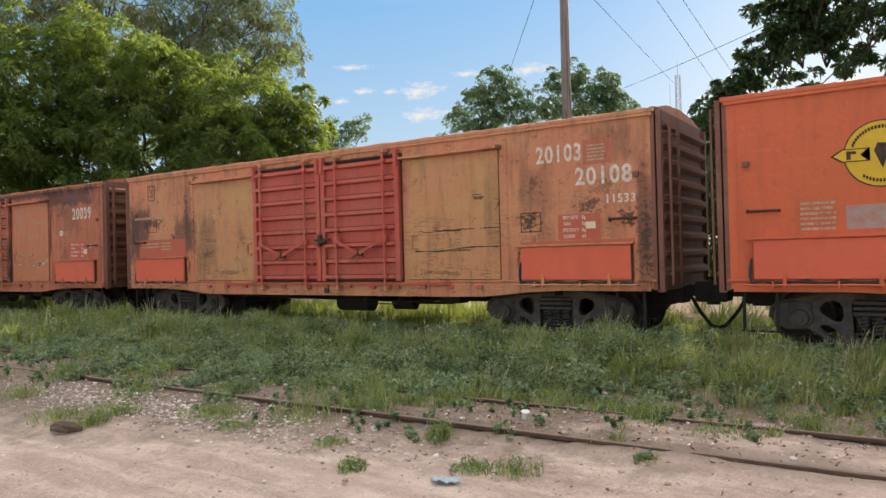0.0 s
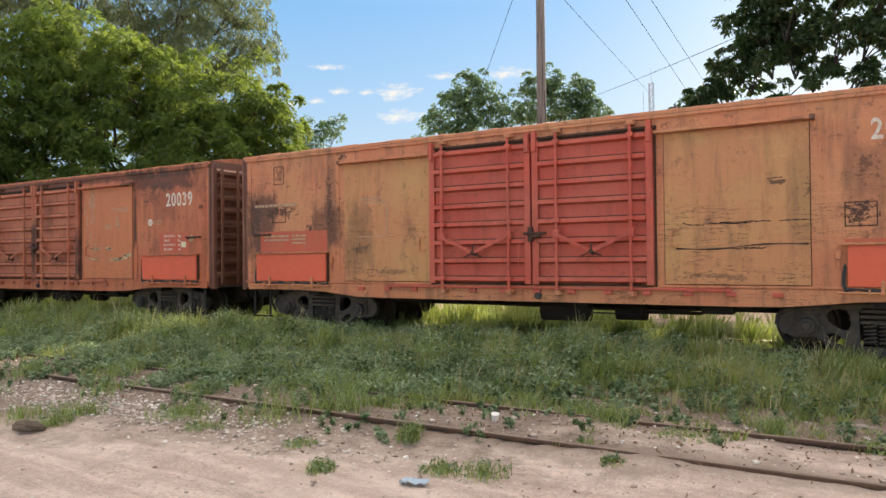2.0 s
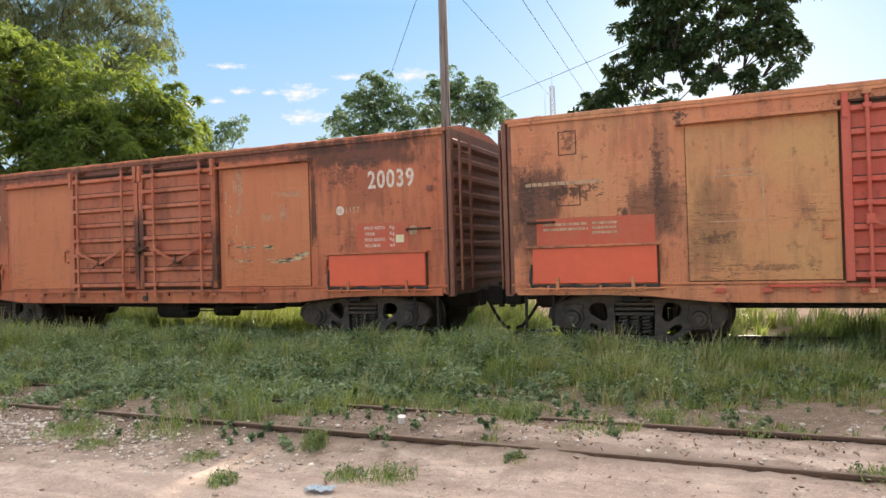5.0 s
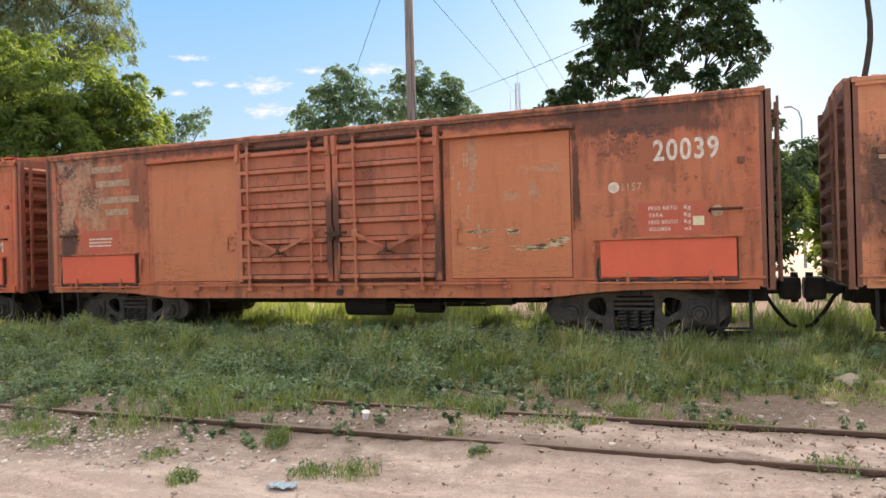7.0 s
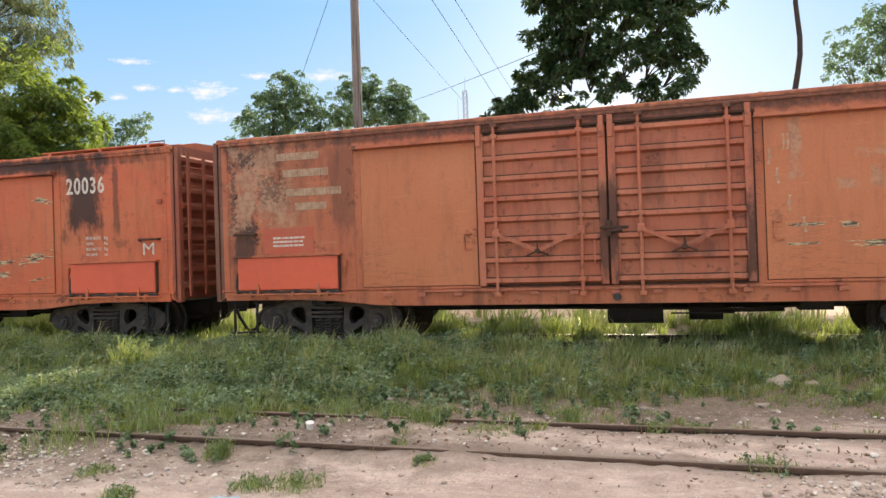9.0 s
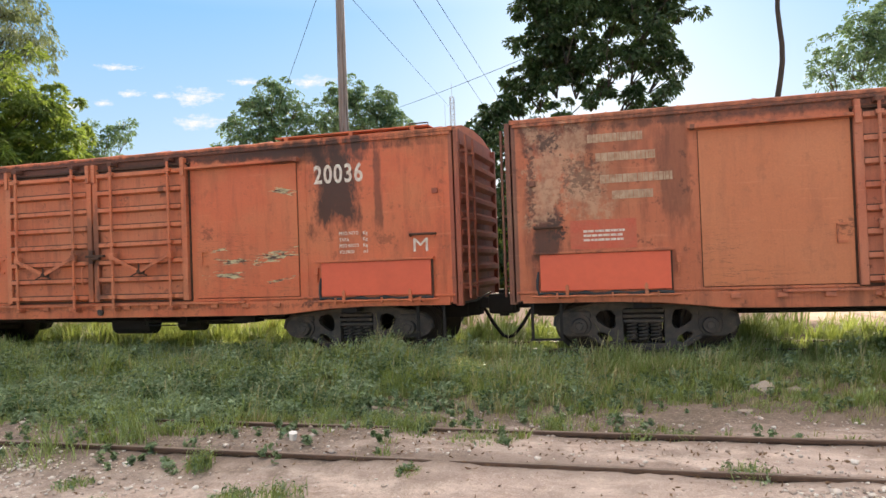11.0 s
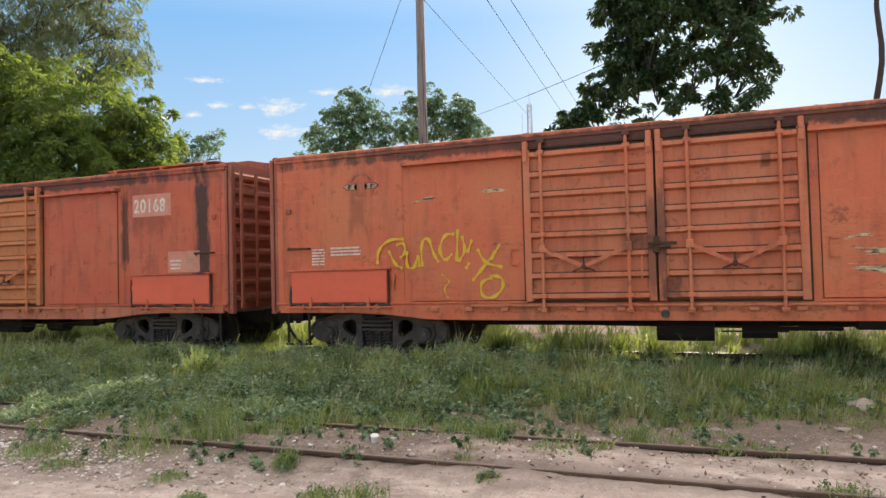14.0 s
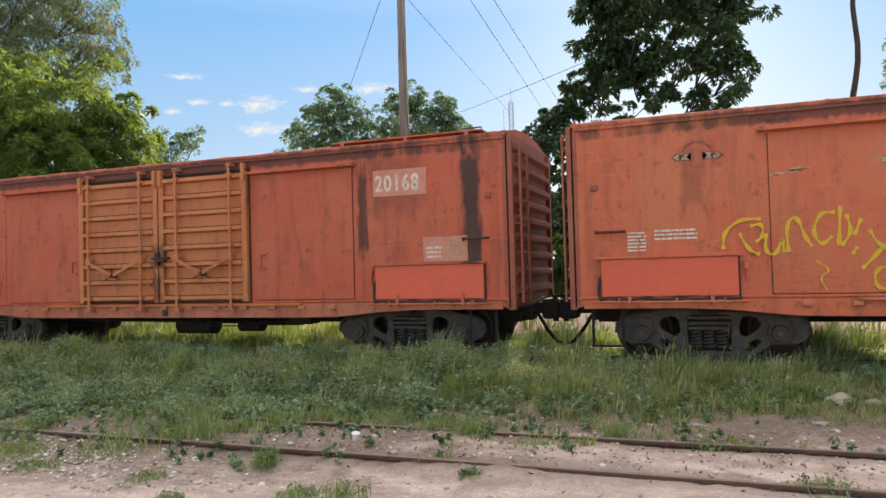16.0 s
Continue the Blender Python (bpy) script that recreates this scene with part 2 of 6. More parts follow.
SOIL = soil()
STEEL_RAIL = plain("rusty_rail_steel", (0.11, 0.068, 0.05), 0.6, 0.3, 0.5, 12)
RAIL_TOP = plain("worn_rail_head", (0.3, 0.23, 0.19), 0.6, 0.25, 0.4, 14)
SLEEPER = plain("weathered_sleeper_wood", (0.14, 0.1, 0.075), 0.9, 0, 0.5, 5)
IRON = plain("dusty_black_iron", (0.055, 0.052, 0.052), 0.7, 0.1, 0.45, 9, (0.15, 0.12, 0.095))
# near-black: the deep shade under and between cars is put into this colour
DARK = plain("shade_dark_underframe", (0.016, 0.014, 0.014), 0.85, 0, 0.4, 7)
WHEEL = plain("worn_wheel_steel", (0.05, 0.04, 0.035), 0.65, 0.3, 0.4, 9)
WHITE = plain("chalky_white_stencil", (0.8, 0.76, 0.68), 0.8, 0, 0.55, 13, (0.45, 0.22, 0.14))
FADED = plain("worn_pale_lettering", (0.55, 0.4, 0.28), 0.85, 0, 0.6, 14, (0.3, 0.14, 0.08))
BLACKLINE = plain("black_stencil_paint", (0.03, 0.025, 0.022), 0.8, 0, 0.3, 12, (0.25, 0.1, 0.06))
YELLOW = plain("yellow_spray_paint", (0.72, 0.48, 0.03), 0.6, 0, 0.3, 10, (0.6, 0.3, 0.04))
SALMON = plain("fresh_salmon_red_paint", (0.76, 0.135, 0.07), 0.55, 0, 0.18, 2.5, (0.5, 0.085, 0.05), 0.004)
PLACARD = plain("faded_red_placard_paint", (0.56, 0.12, 0.07), 0.7, 0, 0.4, 5, (0.45, 0.18, 0.1))
PINK = plain("washed_pink_paint", (0.66, 0.3, 0.22), 0.75, 0, 0.4, 5, (0.55, 0.16, 0.09))
PRIMER = plain("worn_grey_primer", (0.42, 0.31, 0.29), 0.8, 0, 0.5, 8, (0.5, 0.16, 0.09))
GAP = plain("rusty_joint_grime_and_shade", (0.09, 0.045, 0.03), 0.9, 0, 0.5, 10)
TARP = plain("oily_dark_tarpaulin", (0.03, 0.042, 0.05), 0.6, 0, 0.4, 20)
CREAM = plain("cream_paper", (0.75, 0.72, 0.5), 0.8, 0, 0.2, 12)


def pole_wood():
    """Grey weathered timber with long dark drying cracks."""
    m, nt, b = mat("weathered_pole_wood")
    c = mix(nt, ramp(nt, noise_at(nt, coords(nt, (9, 9, 0.35)), 1.4, 6, 0.65), 0.4, 0.62), (0.24, 0.215, 0.2), (0.11, 0.085, 0.07))
    crack = noise_at(nt, coords(nt, (22, 22, 0.5)), 1.2, 5, 0.6)
    c = mix(nt, ramp(nt, crack, 0.56, 0.62, 0, 0.85), c, (0.04, 0.03, 0.025))
    nt.links.new(c, b.inputs["Base Color"])
    b.inputs["Roughness"].default_value = 0.9
    bump(nt, b, crack, 0.5, 0.01)
    return m


POLE_WOOD = pole_wood()
BARK = plain("rough_bark", (0.13, 0.1, 0.075), 0.95, 0, 0.5, 5)
DARK_BARK = plain("dark_bark", (0.06, 0.048, 0.04), 0.95, 0, 0.5, 5)
CABLE = plain("black_cable", (0.03, 0.03, 0.035), 1.0, 0, 0.1)
CABLE.node_tree.nodes["Principled BSDF"].inputs["Specular IOR Level"].default_value = 0.0
TOWER_STEEL = plain("galvanised_lattice_steel", (0.42, 0.43, 0.45), 0.5, 0.5, 0.2)
STONE = plain("pale_flat_stone", (0.42, 0.36, 0.3), 0.9, 0, 0.4, 9)


def gravel():
    """Stones from dark grey to chalk white, each of one tone."""
    m, nt, b = mat("mixed_gravel")
    geo = nt.nodes.new("ShaderNodeNewGeometry")
    tone = maths(nt, "POWER", geo.outputs["Random Per Island"], 2.2)
    c = mix(nt, tone, (0.42, 0.335, 0.285), (0.86, 0.82, 0.76))
    c = mix(nt, ramp(nt, noise_at(nt, coords(nt), 60, 5), 0.45, 0.7, 0, 0.4), c, (0.3, 0.22, 0.17))
    nt.links.new(c, b.inputs["Base Color"])
    b.inputs["Roughness"].default_value = 0.9
    return m


PEBBLE = gravel()
DRY_LEAF = plain("dead_brown_leaves", (0.2, 0.12, 0.07), 0.9, 0, 0.5, 30, (0.4, 0.3, 0.2))
PLASTIC_W = plain("dirty_white_plastic", (0.8, 0.8, 0.78), 0.45, 0, 0.15, 20)
PLASTIC_B = plain("crumpled_pale_blue_plastic", (0.45, 0.58, 0.68), 0.35, 0, 0.2, 20)
GRASS = leafy("roadside_grass", (0.022, 0.085, 0.022), (0.4, 0.53, 0.28), 0.45, 0.55, (0.72, 0.8, 0.1), 0.45, 2.2)
DEAD_GRASS = leafy("withered_grass", (0.14, 0.115, 0.06), (0.36, 0.3, 0.18), 0.3)
STRAW = leafy("dry_grass_stalks", (0.34, 0.31, 0.17), (0.52, 0.49, 0.32), 0.4)
WEED = leafy("weed_leaves", (0.025, 0.085, 0.028), (0.42, 0.55, 0.35), 0.32, 0.5, (0.4, 0.5, 0.06), 0.3, 2.2)
LEAF_MIMOSA = leafy("feathery_bright_leaves", (0.01, 0.048, 0.016), (0.22, 0.34, 0.085), 0.5, 0.5, (0.55, 0.7, 0.1), 0.45)
LEAF_GUM = leafy("grey_green_leaves", (0.11, 0.165, 0.085), (0.34, 0.39, 0.22), 0.5, 0.5, (0.3, 0.38, 0.1), 0.3)
LEAF_DARK = leafy("dark_glossy_leaves", (0.02, 0.055, 0.02), (0.06, 0.12, 0.04), 0.25, 0.4, (0.2, 0.3, 0.05), 0.25)
LEAF_BLUE = leafy("far_green_leaves", (0.06, 0.15, 0.085), (0.22, 0.33, 0.19), 0.5, 0.5, (0.3, 0.42, 0.1), 0.3)
WALL = plain("pale_bounce_wall", (0.7, 0.64, 0.55), 0.9, 0, 0.25, 1.5)


# ---- building helpers ----
def mesh_ob(name, verts, faces, material, parent=None, label="", smooth=False):
    me = bpy.data.meshes.new(name)
    me.from_pydata(verts, [], faces)
    me.materials.append(material)
    if smooth:
        me.polygons.foreach_set("use_smooth", [True] * len(me.polygons))
    me.update()
    ob = new(name, me)
    ob.parent = parent
    if label:
        ob["label"] = label
    return ob


def part(name, bm, material, parent=None, label="", smooth=False):
    me = bpy.data.meshes.new(name)
    bm.normal_update()
    bm.to_mesh(me)
    bm.free()
    me.materials.append(material)
    if smooth:
        me.polygons.foreach_set("use_smooth", [True] * len(me.polygons))
    ob = new(name, me)
    ob.parent = parent
    if label:
        ob["label"] = label
    return ob


def box(bm, x0, x1, y0, y1, z0, z1, bevel=0.0):
    vs = [bm.verts.new((x, y, z)) for x in (x0, x1) for y in (y0, y1) for z in (z0, z1)]
    fs = [bm.faces.new([vs[i] for i in f]) for f in ((0, 1, 3, 2), (4, 6, 7, 5), (0, 4, 5, 1), (2, 3, 7, 6), (0, 2, 6, 4), (1, 5, 7, 3))]
    if bevel:
        bmesh.ops.bevel(bm, geom=list({e for f in fs for e in f.edges}), offset=bevel, segments=2, profile=0.6, affect="EDGES")


def tube(bm, a, b, r, r2=None, n=8):
    a, b = Vector(a), Vector(b)
    r2 = r if r2 is None else r2
    q = (b - a).to_track_quat("Z", "Y")
    ring = [[bm.verts.new(p + q @ Vector((math.cos(k * math.tau / n) * s, math.sin(k * math.tau / n) * s, 0))) for k in range(n)] for p, s in ((a, r), (b, r2))]
    for k in range(n):
        bm.faces.new((ring[0][k], ring[0][(k + 1) % n], ring[1][(k + 1) % n], ring[1][k]))
    bm.faces.new(ring[0][::-1])
    bm.faces.new(ring[1])


def sweep(bm, pts, radii, n=6):
    """One continuous skin along a bent line."""
    p = [Vector(q) for q in pts]
    rings = []
    for k, q in enumerate(p):
        t = (p[min(k + 1, len(p) - 1)] - p[max(k - 1, 0)]).normalized()
        s = t.cross(Vector((0.31, 0.87, 0.38))).normalized()
        u = t.cross(s)
        rings.append([bm.verts.new(q + (s * math.cos(a * math.tau / n) + u * math.sin(a * math.tau / n)) * radii[k]) for a in range(n)])
    for a, b in zip(rings, rings[1:]):
        for k in range(n):
            bm.faces.new((a[k], a[(k + 1) % n], b[(k + 1) % n], b[k]))
    bm.faces.new(rings[0][::-1])
    bm.faces.new(rings[-1])


def pipe(bm, pts, r, n=6):
    sweep(bm, pts, [r] * len(pts), n)


def slab(bm, outline, y0, y1):
    """A plate: an outline of (x, z) given thickness from y0 to y1."""
    rings = [[bm.verts.new((x, y, z)) for x, z in outline] for y in (y0, y1)]
    n = len(outline)
    for k in range(n):
        bm.faces.new((rings[0][k], rings[0][(k + 1) % n], rings[1][(k + 1) % n], rings[1][k]))
    for r in (rings[0][::-1], rings[1]):
        bmesh.ops.triangulate(bm, faces=[bm.faces.new(r)])


def fixed(bm):
    bmesh.ops.recalc_face_normals(bm, faces=bm.faces)
    return bm


def thing(name, label, category, group="", at=(0, 0, 0), kind=""):
    e = new(name)
    e.location = at
    return tagged(e, label, category, group, kind)
# ---- ground ----
def ground_height(x, y):
    """Flat yard, a low bank under the train's track, shallow wheel ruts in the sand."""
    bank = np.clip((y - 7.2) / 2.6, 0, 1)
    z = 0.1 * bank * bank * (3 - 2 * bank)
    z = z + 0.02 * np.sin(x * 0.9 + y * 1.7) * np.sin(y * 1.3 - x * 0.4) + 0.012 * np.sin(x * 3.1) * np.sin(y * 4.3 + x)
    rut = np.exp(-((y - 3.55 + 0.05 * np.sin(x * 0.6)) / 0.16) ** 2) + np.exp(-((y - 2.2 + 0.05 * np.sin(x * 0.6 + 1)) / 0.16) ** 2)
    siding = np.exp(-((y - 5.72) / 0.85) ** 4)
    return z - 0.04 * rut + 0.08 * siding


def steps(*parts_):
    return np.concatenate([np.linspace(a, b, n, endpoint=False) for a, b, n in parts_] + [[parts_[-1][1]]])


gx = steps((-3000, -200, 8), (-200, -40, 16), (-40, -14, 60), (-14, 6, 220), (6, 40, 30), (40, 200, 10), (200, 3000, 8))
gy = steps((-3000, -60, 8), (-60, 0, 14), (0, 12, 150), (12, 40, 40), (40, 200, 12), (200, 3000, 8))
GX, GY = np.meshgrid(gx, gy, indexing="ij")
GZ = ground_height(GX, GY) + np.random.normal(0, 0.006, GX.shape) * (np.abs(GX + 4) < 12)
nx, ny = GX.shape
quads = [(i * ny + j, (i + 1) * ny + j, (i + 1) * ny + j + 1, i * ny + j + 1) for i in range(nx - 1) for j in range(ny - 1)]
ground = mesh_ob("ground", np.stack([GX, GY, GZ], -1).reshape(-1, 3).tolist(), quads, SOIL, None, "pinkish sandy yard with ruts, turning to grassy soil by the tracks", True)
tagged(ground, "", "ground", "", "structure")


def rail_profile(bm, y, top, x0, x1):
    out = [(-0.055, -0.11), (0.055, -0.11), (0.055, -0.1), (0.012, -0.085), (0.012, -0.035), (0.03, -0.028), (0.03, -0.004), (0.024, 0), (-0.024, 0), (-0.03, -0.004), (-0.03, -0.028), (-0.012, -0.035), (-0.012, -0.085), (-0.055, -0.1)]
    xs = np.linspace(x0, x1, 60)
    rings = [[bm.verts.new((x, y + dy + 0.004 * math.sin(x * 0.35 + y), top + dz + 0.003 * math.sin(x * 0.5 + y * 3))) for dy, dz in out] for x in xs]
    for a, b in zip(rings, rings[1:]):
        for k in range(len(out)):
            bm.faces.new((a[k], b[k], b[(k + 1) % len(out)], a[(k + 1) % len(out)]))
    bm.faces.new(rings[0])
    bm.faces.new(rings[-1][::-1])


def track(name, label, ys, top, x0, x1):
    t = thing(name, label, "railway track")
    for y in ys:
        bm = bmesh.new()
        rail_profile(bm, y, top, x0, x1)
        rail = part("rail", fixed(bm), STEEL_RAIL, t)
        bm = bmesh.new()
        n = 40
        for k in range(n):
            a, b = x0 + (x1 - x0) * k / n, x0 + (x1 - x0) * (k + 1) / n
            za, zb = (top + 0.002 + 0.003 * math.sin(q * 0.5 + y * 3) for q in (a, b))
            ya, yb = (y + 0.004 * math.sin(q * 0.35 + y) for q in (a, b))
            bm.faces.new([bm.verts.new(v) for v in ((a, ya - 0.022, za), (b, yb - 0.022, zb), (b, yb + 0.022, zb), (a, ya + 0.022, za))])
        bmesh.ops.remove_doubles(bm, verts=bm.verts, dist=0.001)
        part("running_surface", bm, RAIL_TOP, rail, "worn brown top of the rail")
    slp = bmesh.new()
    box(slp, -0.11, 0.11, -0.95, 0.95, -0.13, 0.0, 0.015)
    first = None
    for k in range(int((x1 - x0) / 0.62)):
        x = x0 + 0.4 + k * 0.62
        if not -22 < x < 8:
            continue
        if first is None:
            first = part("sleeper", slp, SLEEPER, t)
            s = first
        else:
            s = new("sleeper", first.data)
            s.parent = t
        s.matrix_basis = pose(x, sum(ys) / 2 + random.uniform(-0.06, 0.06), top - 0.125 + random.uniform(-0.012, 0.0), 0, 0, random.uniform(-2, 2))
    return t


track("siding_track", "rusty disused metre-gauge siding sunk in sandy soil", (5.22, 6.22), 0.1, -70, 40)
track("main_track", "worn metre-gauge track overgrown by grass under the train", (10.8, 11.8), 0.23, -90, 60)
bm = bmesh.new()
box(bm, -90, 60, 10.2, 12.4, -0.05, 0.118)
tagged(part("ballast", bm, SOIL, None, "earth-choked ballast bed under the main track"), "", "ballast", "", "structure")
# ---- the train: boxcars of one build, each in its own paint ----
HALF, SIDE, TOP = 6.14, 1.3, 3.52          # half length, half width, eaves height
RAIL_Z, WHEEL_R, AXLE = 0.23, 0.385, 0.865  # railhead, wheel radius, half wheelbase
CAR_Y = 10.0 + SIDE
SPIN = []                                   # wheelsets, turned in motions()
CARS = []


def both(f):
    for s in (-1, 1):
        f(s)


def digits(ob, text, m):
    """Splits a line of lettering into one part for each character, cut between their outlines."""
    whole, parent = ob.data, ob.parent
    bm = bmesh.new()
    bm.from_mesh(whole)
    left, spans = set(bm.verts), []
    while left:
        heap, isle = [left.pop()], []
        while heap:
            q = heap.pop()
            isle.append(q)
            for e in q.link_edges:
                w = e.other_vert(q)
                if w in left:
                    left.remove(w)
                    heap.append(w)
        spans.append([min(q.co.x for q in isle), max(q.co.x for q in isle)])
    spans.sort()
    runs = [spans[0]]
    for lo, hi in spans[1:]:
        if lo < runs[-1][1]:
            runs[-1][1] = max(hi, runs[-1][1])
        else:
            runs.append([lo, hi])
    bpy.data.objects.remove(ob)
    for lo, hi in runs:
        one = bm.copy()
        bmesh.ops.delete(one, geom=[q for q in one.verts if not lo - 1e-5 <= q.co.x <= hi + 1e-5], context="VERTS")
        part("digit", one, whole.materials[0], parent).matrix_basis = m
    bm.free()


def lettering(text, x, z, high, material, parent, name="number", y=-SIDE - 0.004, wide=0.8, bold=0.03):
    cu = bpy.data.curves.new(name, "FONT")
    cu.body, cu.size, cu.extrude = text, high * 1.42, 0.0015
    cu.space_character, cu.offset = 1.16, high * bold
    tmp = new(name, cu)
    bpy.context.view_layer.update()
    me = bpy.data.meshes.new_from_object(tmp.evaluated_get(bpy.context.evaluated_depsgraph_get()))
    bpy.data.objects.remove(tmp)
    me.materials.clear()
    me.materials.append(material)
    ob = new(name, me)
    ob.parent = parent
    xs = [q.co.x for q in me.vertices]
    squeeze = wide / (max(xs) - min(xs))
    if name == "number":
        return digits(ob, text, Matrix.Translation((x - min(xs) * squeeze, y, z)) @ Matrix.Rotation(radians(90), 4, "X") @ Matrix.Diagonal((squeeze, 1, 1, 1)))
    tagged(ob, kind="stuff")
    ob.matrix_basis = Matrix.Translation((x - min(xs) * squeeze, y, z)) @ Matrix.Rotation(radians(90), 4, "X") @ Matrix.Diagonal((squeeze, 1, 1, 1))
    return ob


def decal(name, x0, x1, z0, z1, material, parent, label="", y=-SIDE, proud=0.004, ragged=0.0000):
    """Paint or paper on the side, with a slightly uneven edge."""
    n = 14
    rim = [(x0 + (x1 - x0) * k / n, z0) for k in range(n)] + [(x1, z0 + (z1 - z0) * k / n) for k in range(n)]
    rim += [(x1 - (x1 - x0) * k / n, z1) for k in range(n)] + [(x0, z1 - (z1 - z0) * k / n) for k in range(n)]
    rim = [(x + random.uniform(-ragged, ragged), z + random.uniform(-ragged, ragged)) for x, z in rim]
    bm = bmesh.new()
    slab(bm, rim, y - proud, y)
    return part(name, fixed(bm), material, parent, label)


def bars(x0, x1, z0, z1, rows, material, parent, name="writing", y=-SIDE - 0.005, words=3):
    """Writing too worn to read: rows of short bars."""
    bm = bmesh.new()
    pitch = (z1 - z0) / rows
    for r in range(rows):
        x = x0
        while x < x1 - 0.03:
            w = min(random.uniform(0.4, 1.5) * (x1 - x0) / (words * 1.6), x1 - x)
            zb = z1 - (r + 0.78) * pitch
            box(bm, x, x + w * 0.86, y - 0.002, y, zb, zb + pitch * 0.52)
            x += w
    return tagged(part(name, bm, material, parent), kind="stuff")


def stroke(pts, r, parent, material=YELLOW, y=-SIDE - 0.004, name="paint_stroke"):
    """A sprayed line on the side, through smoothed points (x, z)."""
    p = [Vector((x, z)) for x, z in pts]
    for _ in range(3):
        p = [p[0]] + [q for a, b in zip(p, p[1:]) for q in (a * 0.75 + b * 0.25, a * 0.25 + b * 0.75)] + [p[-1]]
    bm = bmesh.new()
    rows = []
    for k, q in enumerate(p):
        t = (p[min(k + 1, len(p) - 1)] - p[max(k - 1, 0)]).normalized()
        nrm = Vector((-t.y, t.x)) * r * (0.75 + 0.3 * math.sin(k * 0.7) + random.uniform(-0.08, 0.08))
        rows.append([bm.verts.new((v.x, y, v.y)) for v in (q + nrm, q - nrm)])
    for a, b in zip(rows, rows[1:]):
        bm.faces.new((a[0], b[0], b[1], a[1]))
    return part(name, bm, material, parent)


def casting(bm, rim, holes, y0, y1):
    """A thick plate with holes: outlines of (x, z), from y0 to y1."""
    for y in (y0, y1):
        edges = []
        for loop in [rim] + holes:
            vs = [bm.verts.new((x, y, z)) for x, z in loop]
            edges += [bm.edges.new((p, q)) for p, q in zip(vs, vs[1:] + vs[:1])]
        bmesh.ops.triangle_fill(bm, use_beauty=True, edges=edges)
    for loop in [rim] + holes:
        for (xa, za), (xb, zb) in zip(loop, loop[1:] + loop[:1]):
            bm.faces.new([bm.verts.new(v) for v in ((xa, y0, za), (xb, y0, zb), (xb, y1, zb), (xa, y1, za))])
    bmesh.ops.remove_doubles(bm, verts=bm.verts, dist=0.0005)


def bogie(parent, x):
    b = new("bogie")
    b.parent, b.location = parent, (x, 0, 0)
    b["label"] = "dusty black cast-steel freight bogie with coil springs"
    cz = RAIL_Z + WHEEL_R
    for s in (-1, 1):
        # cast side frame: arched top, dipped bottom, open windows beside the springs
        y = s * 0.93
        bm = bmesh.new()
        half = [(0.38, -0.37), (0.5, -0.31), (0.66, -0.19), (0.74, -0.15), (1.02, -0.15), (1.15, -0.1), (1.22, 0.0), (1.2, 0.12), (1.1, 0.2), (0.86, 0.25), (0.56, 0.32), (0.3, 0.36)]
        rim = [(u, cz + v) for u, v in half] + [(-u, cz + v) for u, v in half[::-1]]
        eye = [(0.42, 0.21), (0.5, 0.22), (0.6, 0.19), (0.64, 0.13), (0.62, 0.06), (0.54, 0.0), (0.46, -0.05), (0.4, -0.04), (0.37, 0.02), (0.38, 0.14)]
        low = [(0.42, -0.22), (0.5, -0.25), (0.6, -0.17), (0.64, -0.12), (0.61, -0.08), (0.53, -0.1), (0.44, -0.16)]
        well = [(-0.27, -0.25), (0.27, -0.25), (0.28, 0.2), (0.24, 0.24), (-0.24, 0.24), (-0.28, 0.2)]
        casting(bm, rim, [[(u, cz + v) for u, v in eye], [(-u, cz + v) for u, v in eye], [(u, cz + v) for u, v in low], [(-u, cz + v) for u, v in low], [(u, cz + v) for u, v in well]], y - 0.055, y + 0.055)
        # raised flanges along the top and bottom chords
        for chord in (half[6:], half[:4]):
            line = [(u, cz + v) for u, v in chord]
            for d in (-1, 1):
                pipe(bm, [(d * u, y + s * 0.06, v) for u, v in line], 0.028, 6)
        part("side_frame", fixed(bm), IRON, b)
        for d in (-1, 1):
            bm = bmesh.new()
            tube(bm, (d * AXLE, y + s * 0.02, cz + 0.01), (d * AXLE, y + s * 0.085, cz + 0.01), 0.165, 0.15, 20)
            box(bm, d * AXLE - 0.15, d * AXLE + 0.15, y + s * 0.045 - 0.03, y + s * 0.045 + 0.03, cz + 0.1, cz + 0.2, 0.02)
            tube(bm, (d * AXLE, y + s * 0.08, cz), (d * AXLE, y + s * 0.16, cz), 0.112, 0.1, 16)
            tube(bm, (d * AXLE, y + s * 0.15, cz), (d * AXLE, y + s * 0.18, cz), 0.06, 0.05, 12)
            for a in range(3):
                an = a * math.tau / 3 + 0.5
                tube(bm, (d * AXLE + 0.06 * math.cos(an), y + s * 0.17, cz + 0.06 * math.sin(an)), (d * AXLE + 0.06 * math.cos(an), y + s * 0.195, cz + 0.06 * math.sin(an)), 0.016, None, 6)
            part("axle_box", fixed(bm), IRON, b)
        for k in range(3):
            bm = bmesh.new()
            cx = -0.16 + 0.16 * k
            pts = [(cx + 0.065 * math.cos(a * 0.9), y - s * 0.0 + 0.065 * math.sin(a * 0.9), cz - 0.22 + 0.24 * a / 35) for a in range(36)]
            pipe(bm, pts, 0.016, 5)
            part("coil_spring", fixed(bm), IRON, b)
        bm = bmesh.new()
        for z in (0.06, 0.13, 0.2):
            box(bm, -0.27, 0.27, y - 0.075, y + 0.075, cz + z - 0.022, cz + z + 0.022, 0.008)
        part("bolster_end", bm, IRON, b)
    bm = bmesh.new()
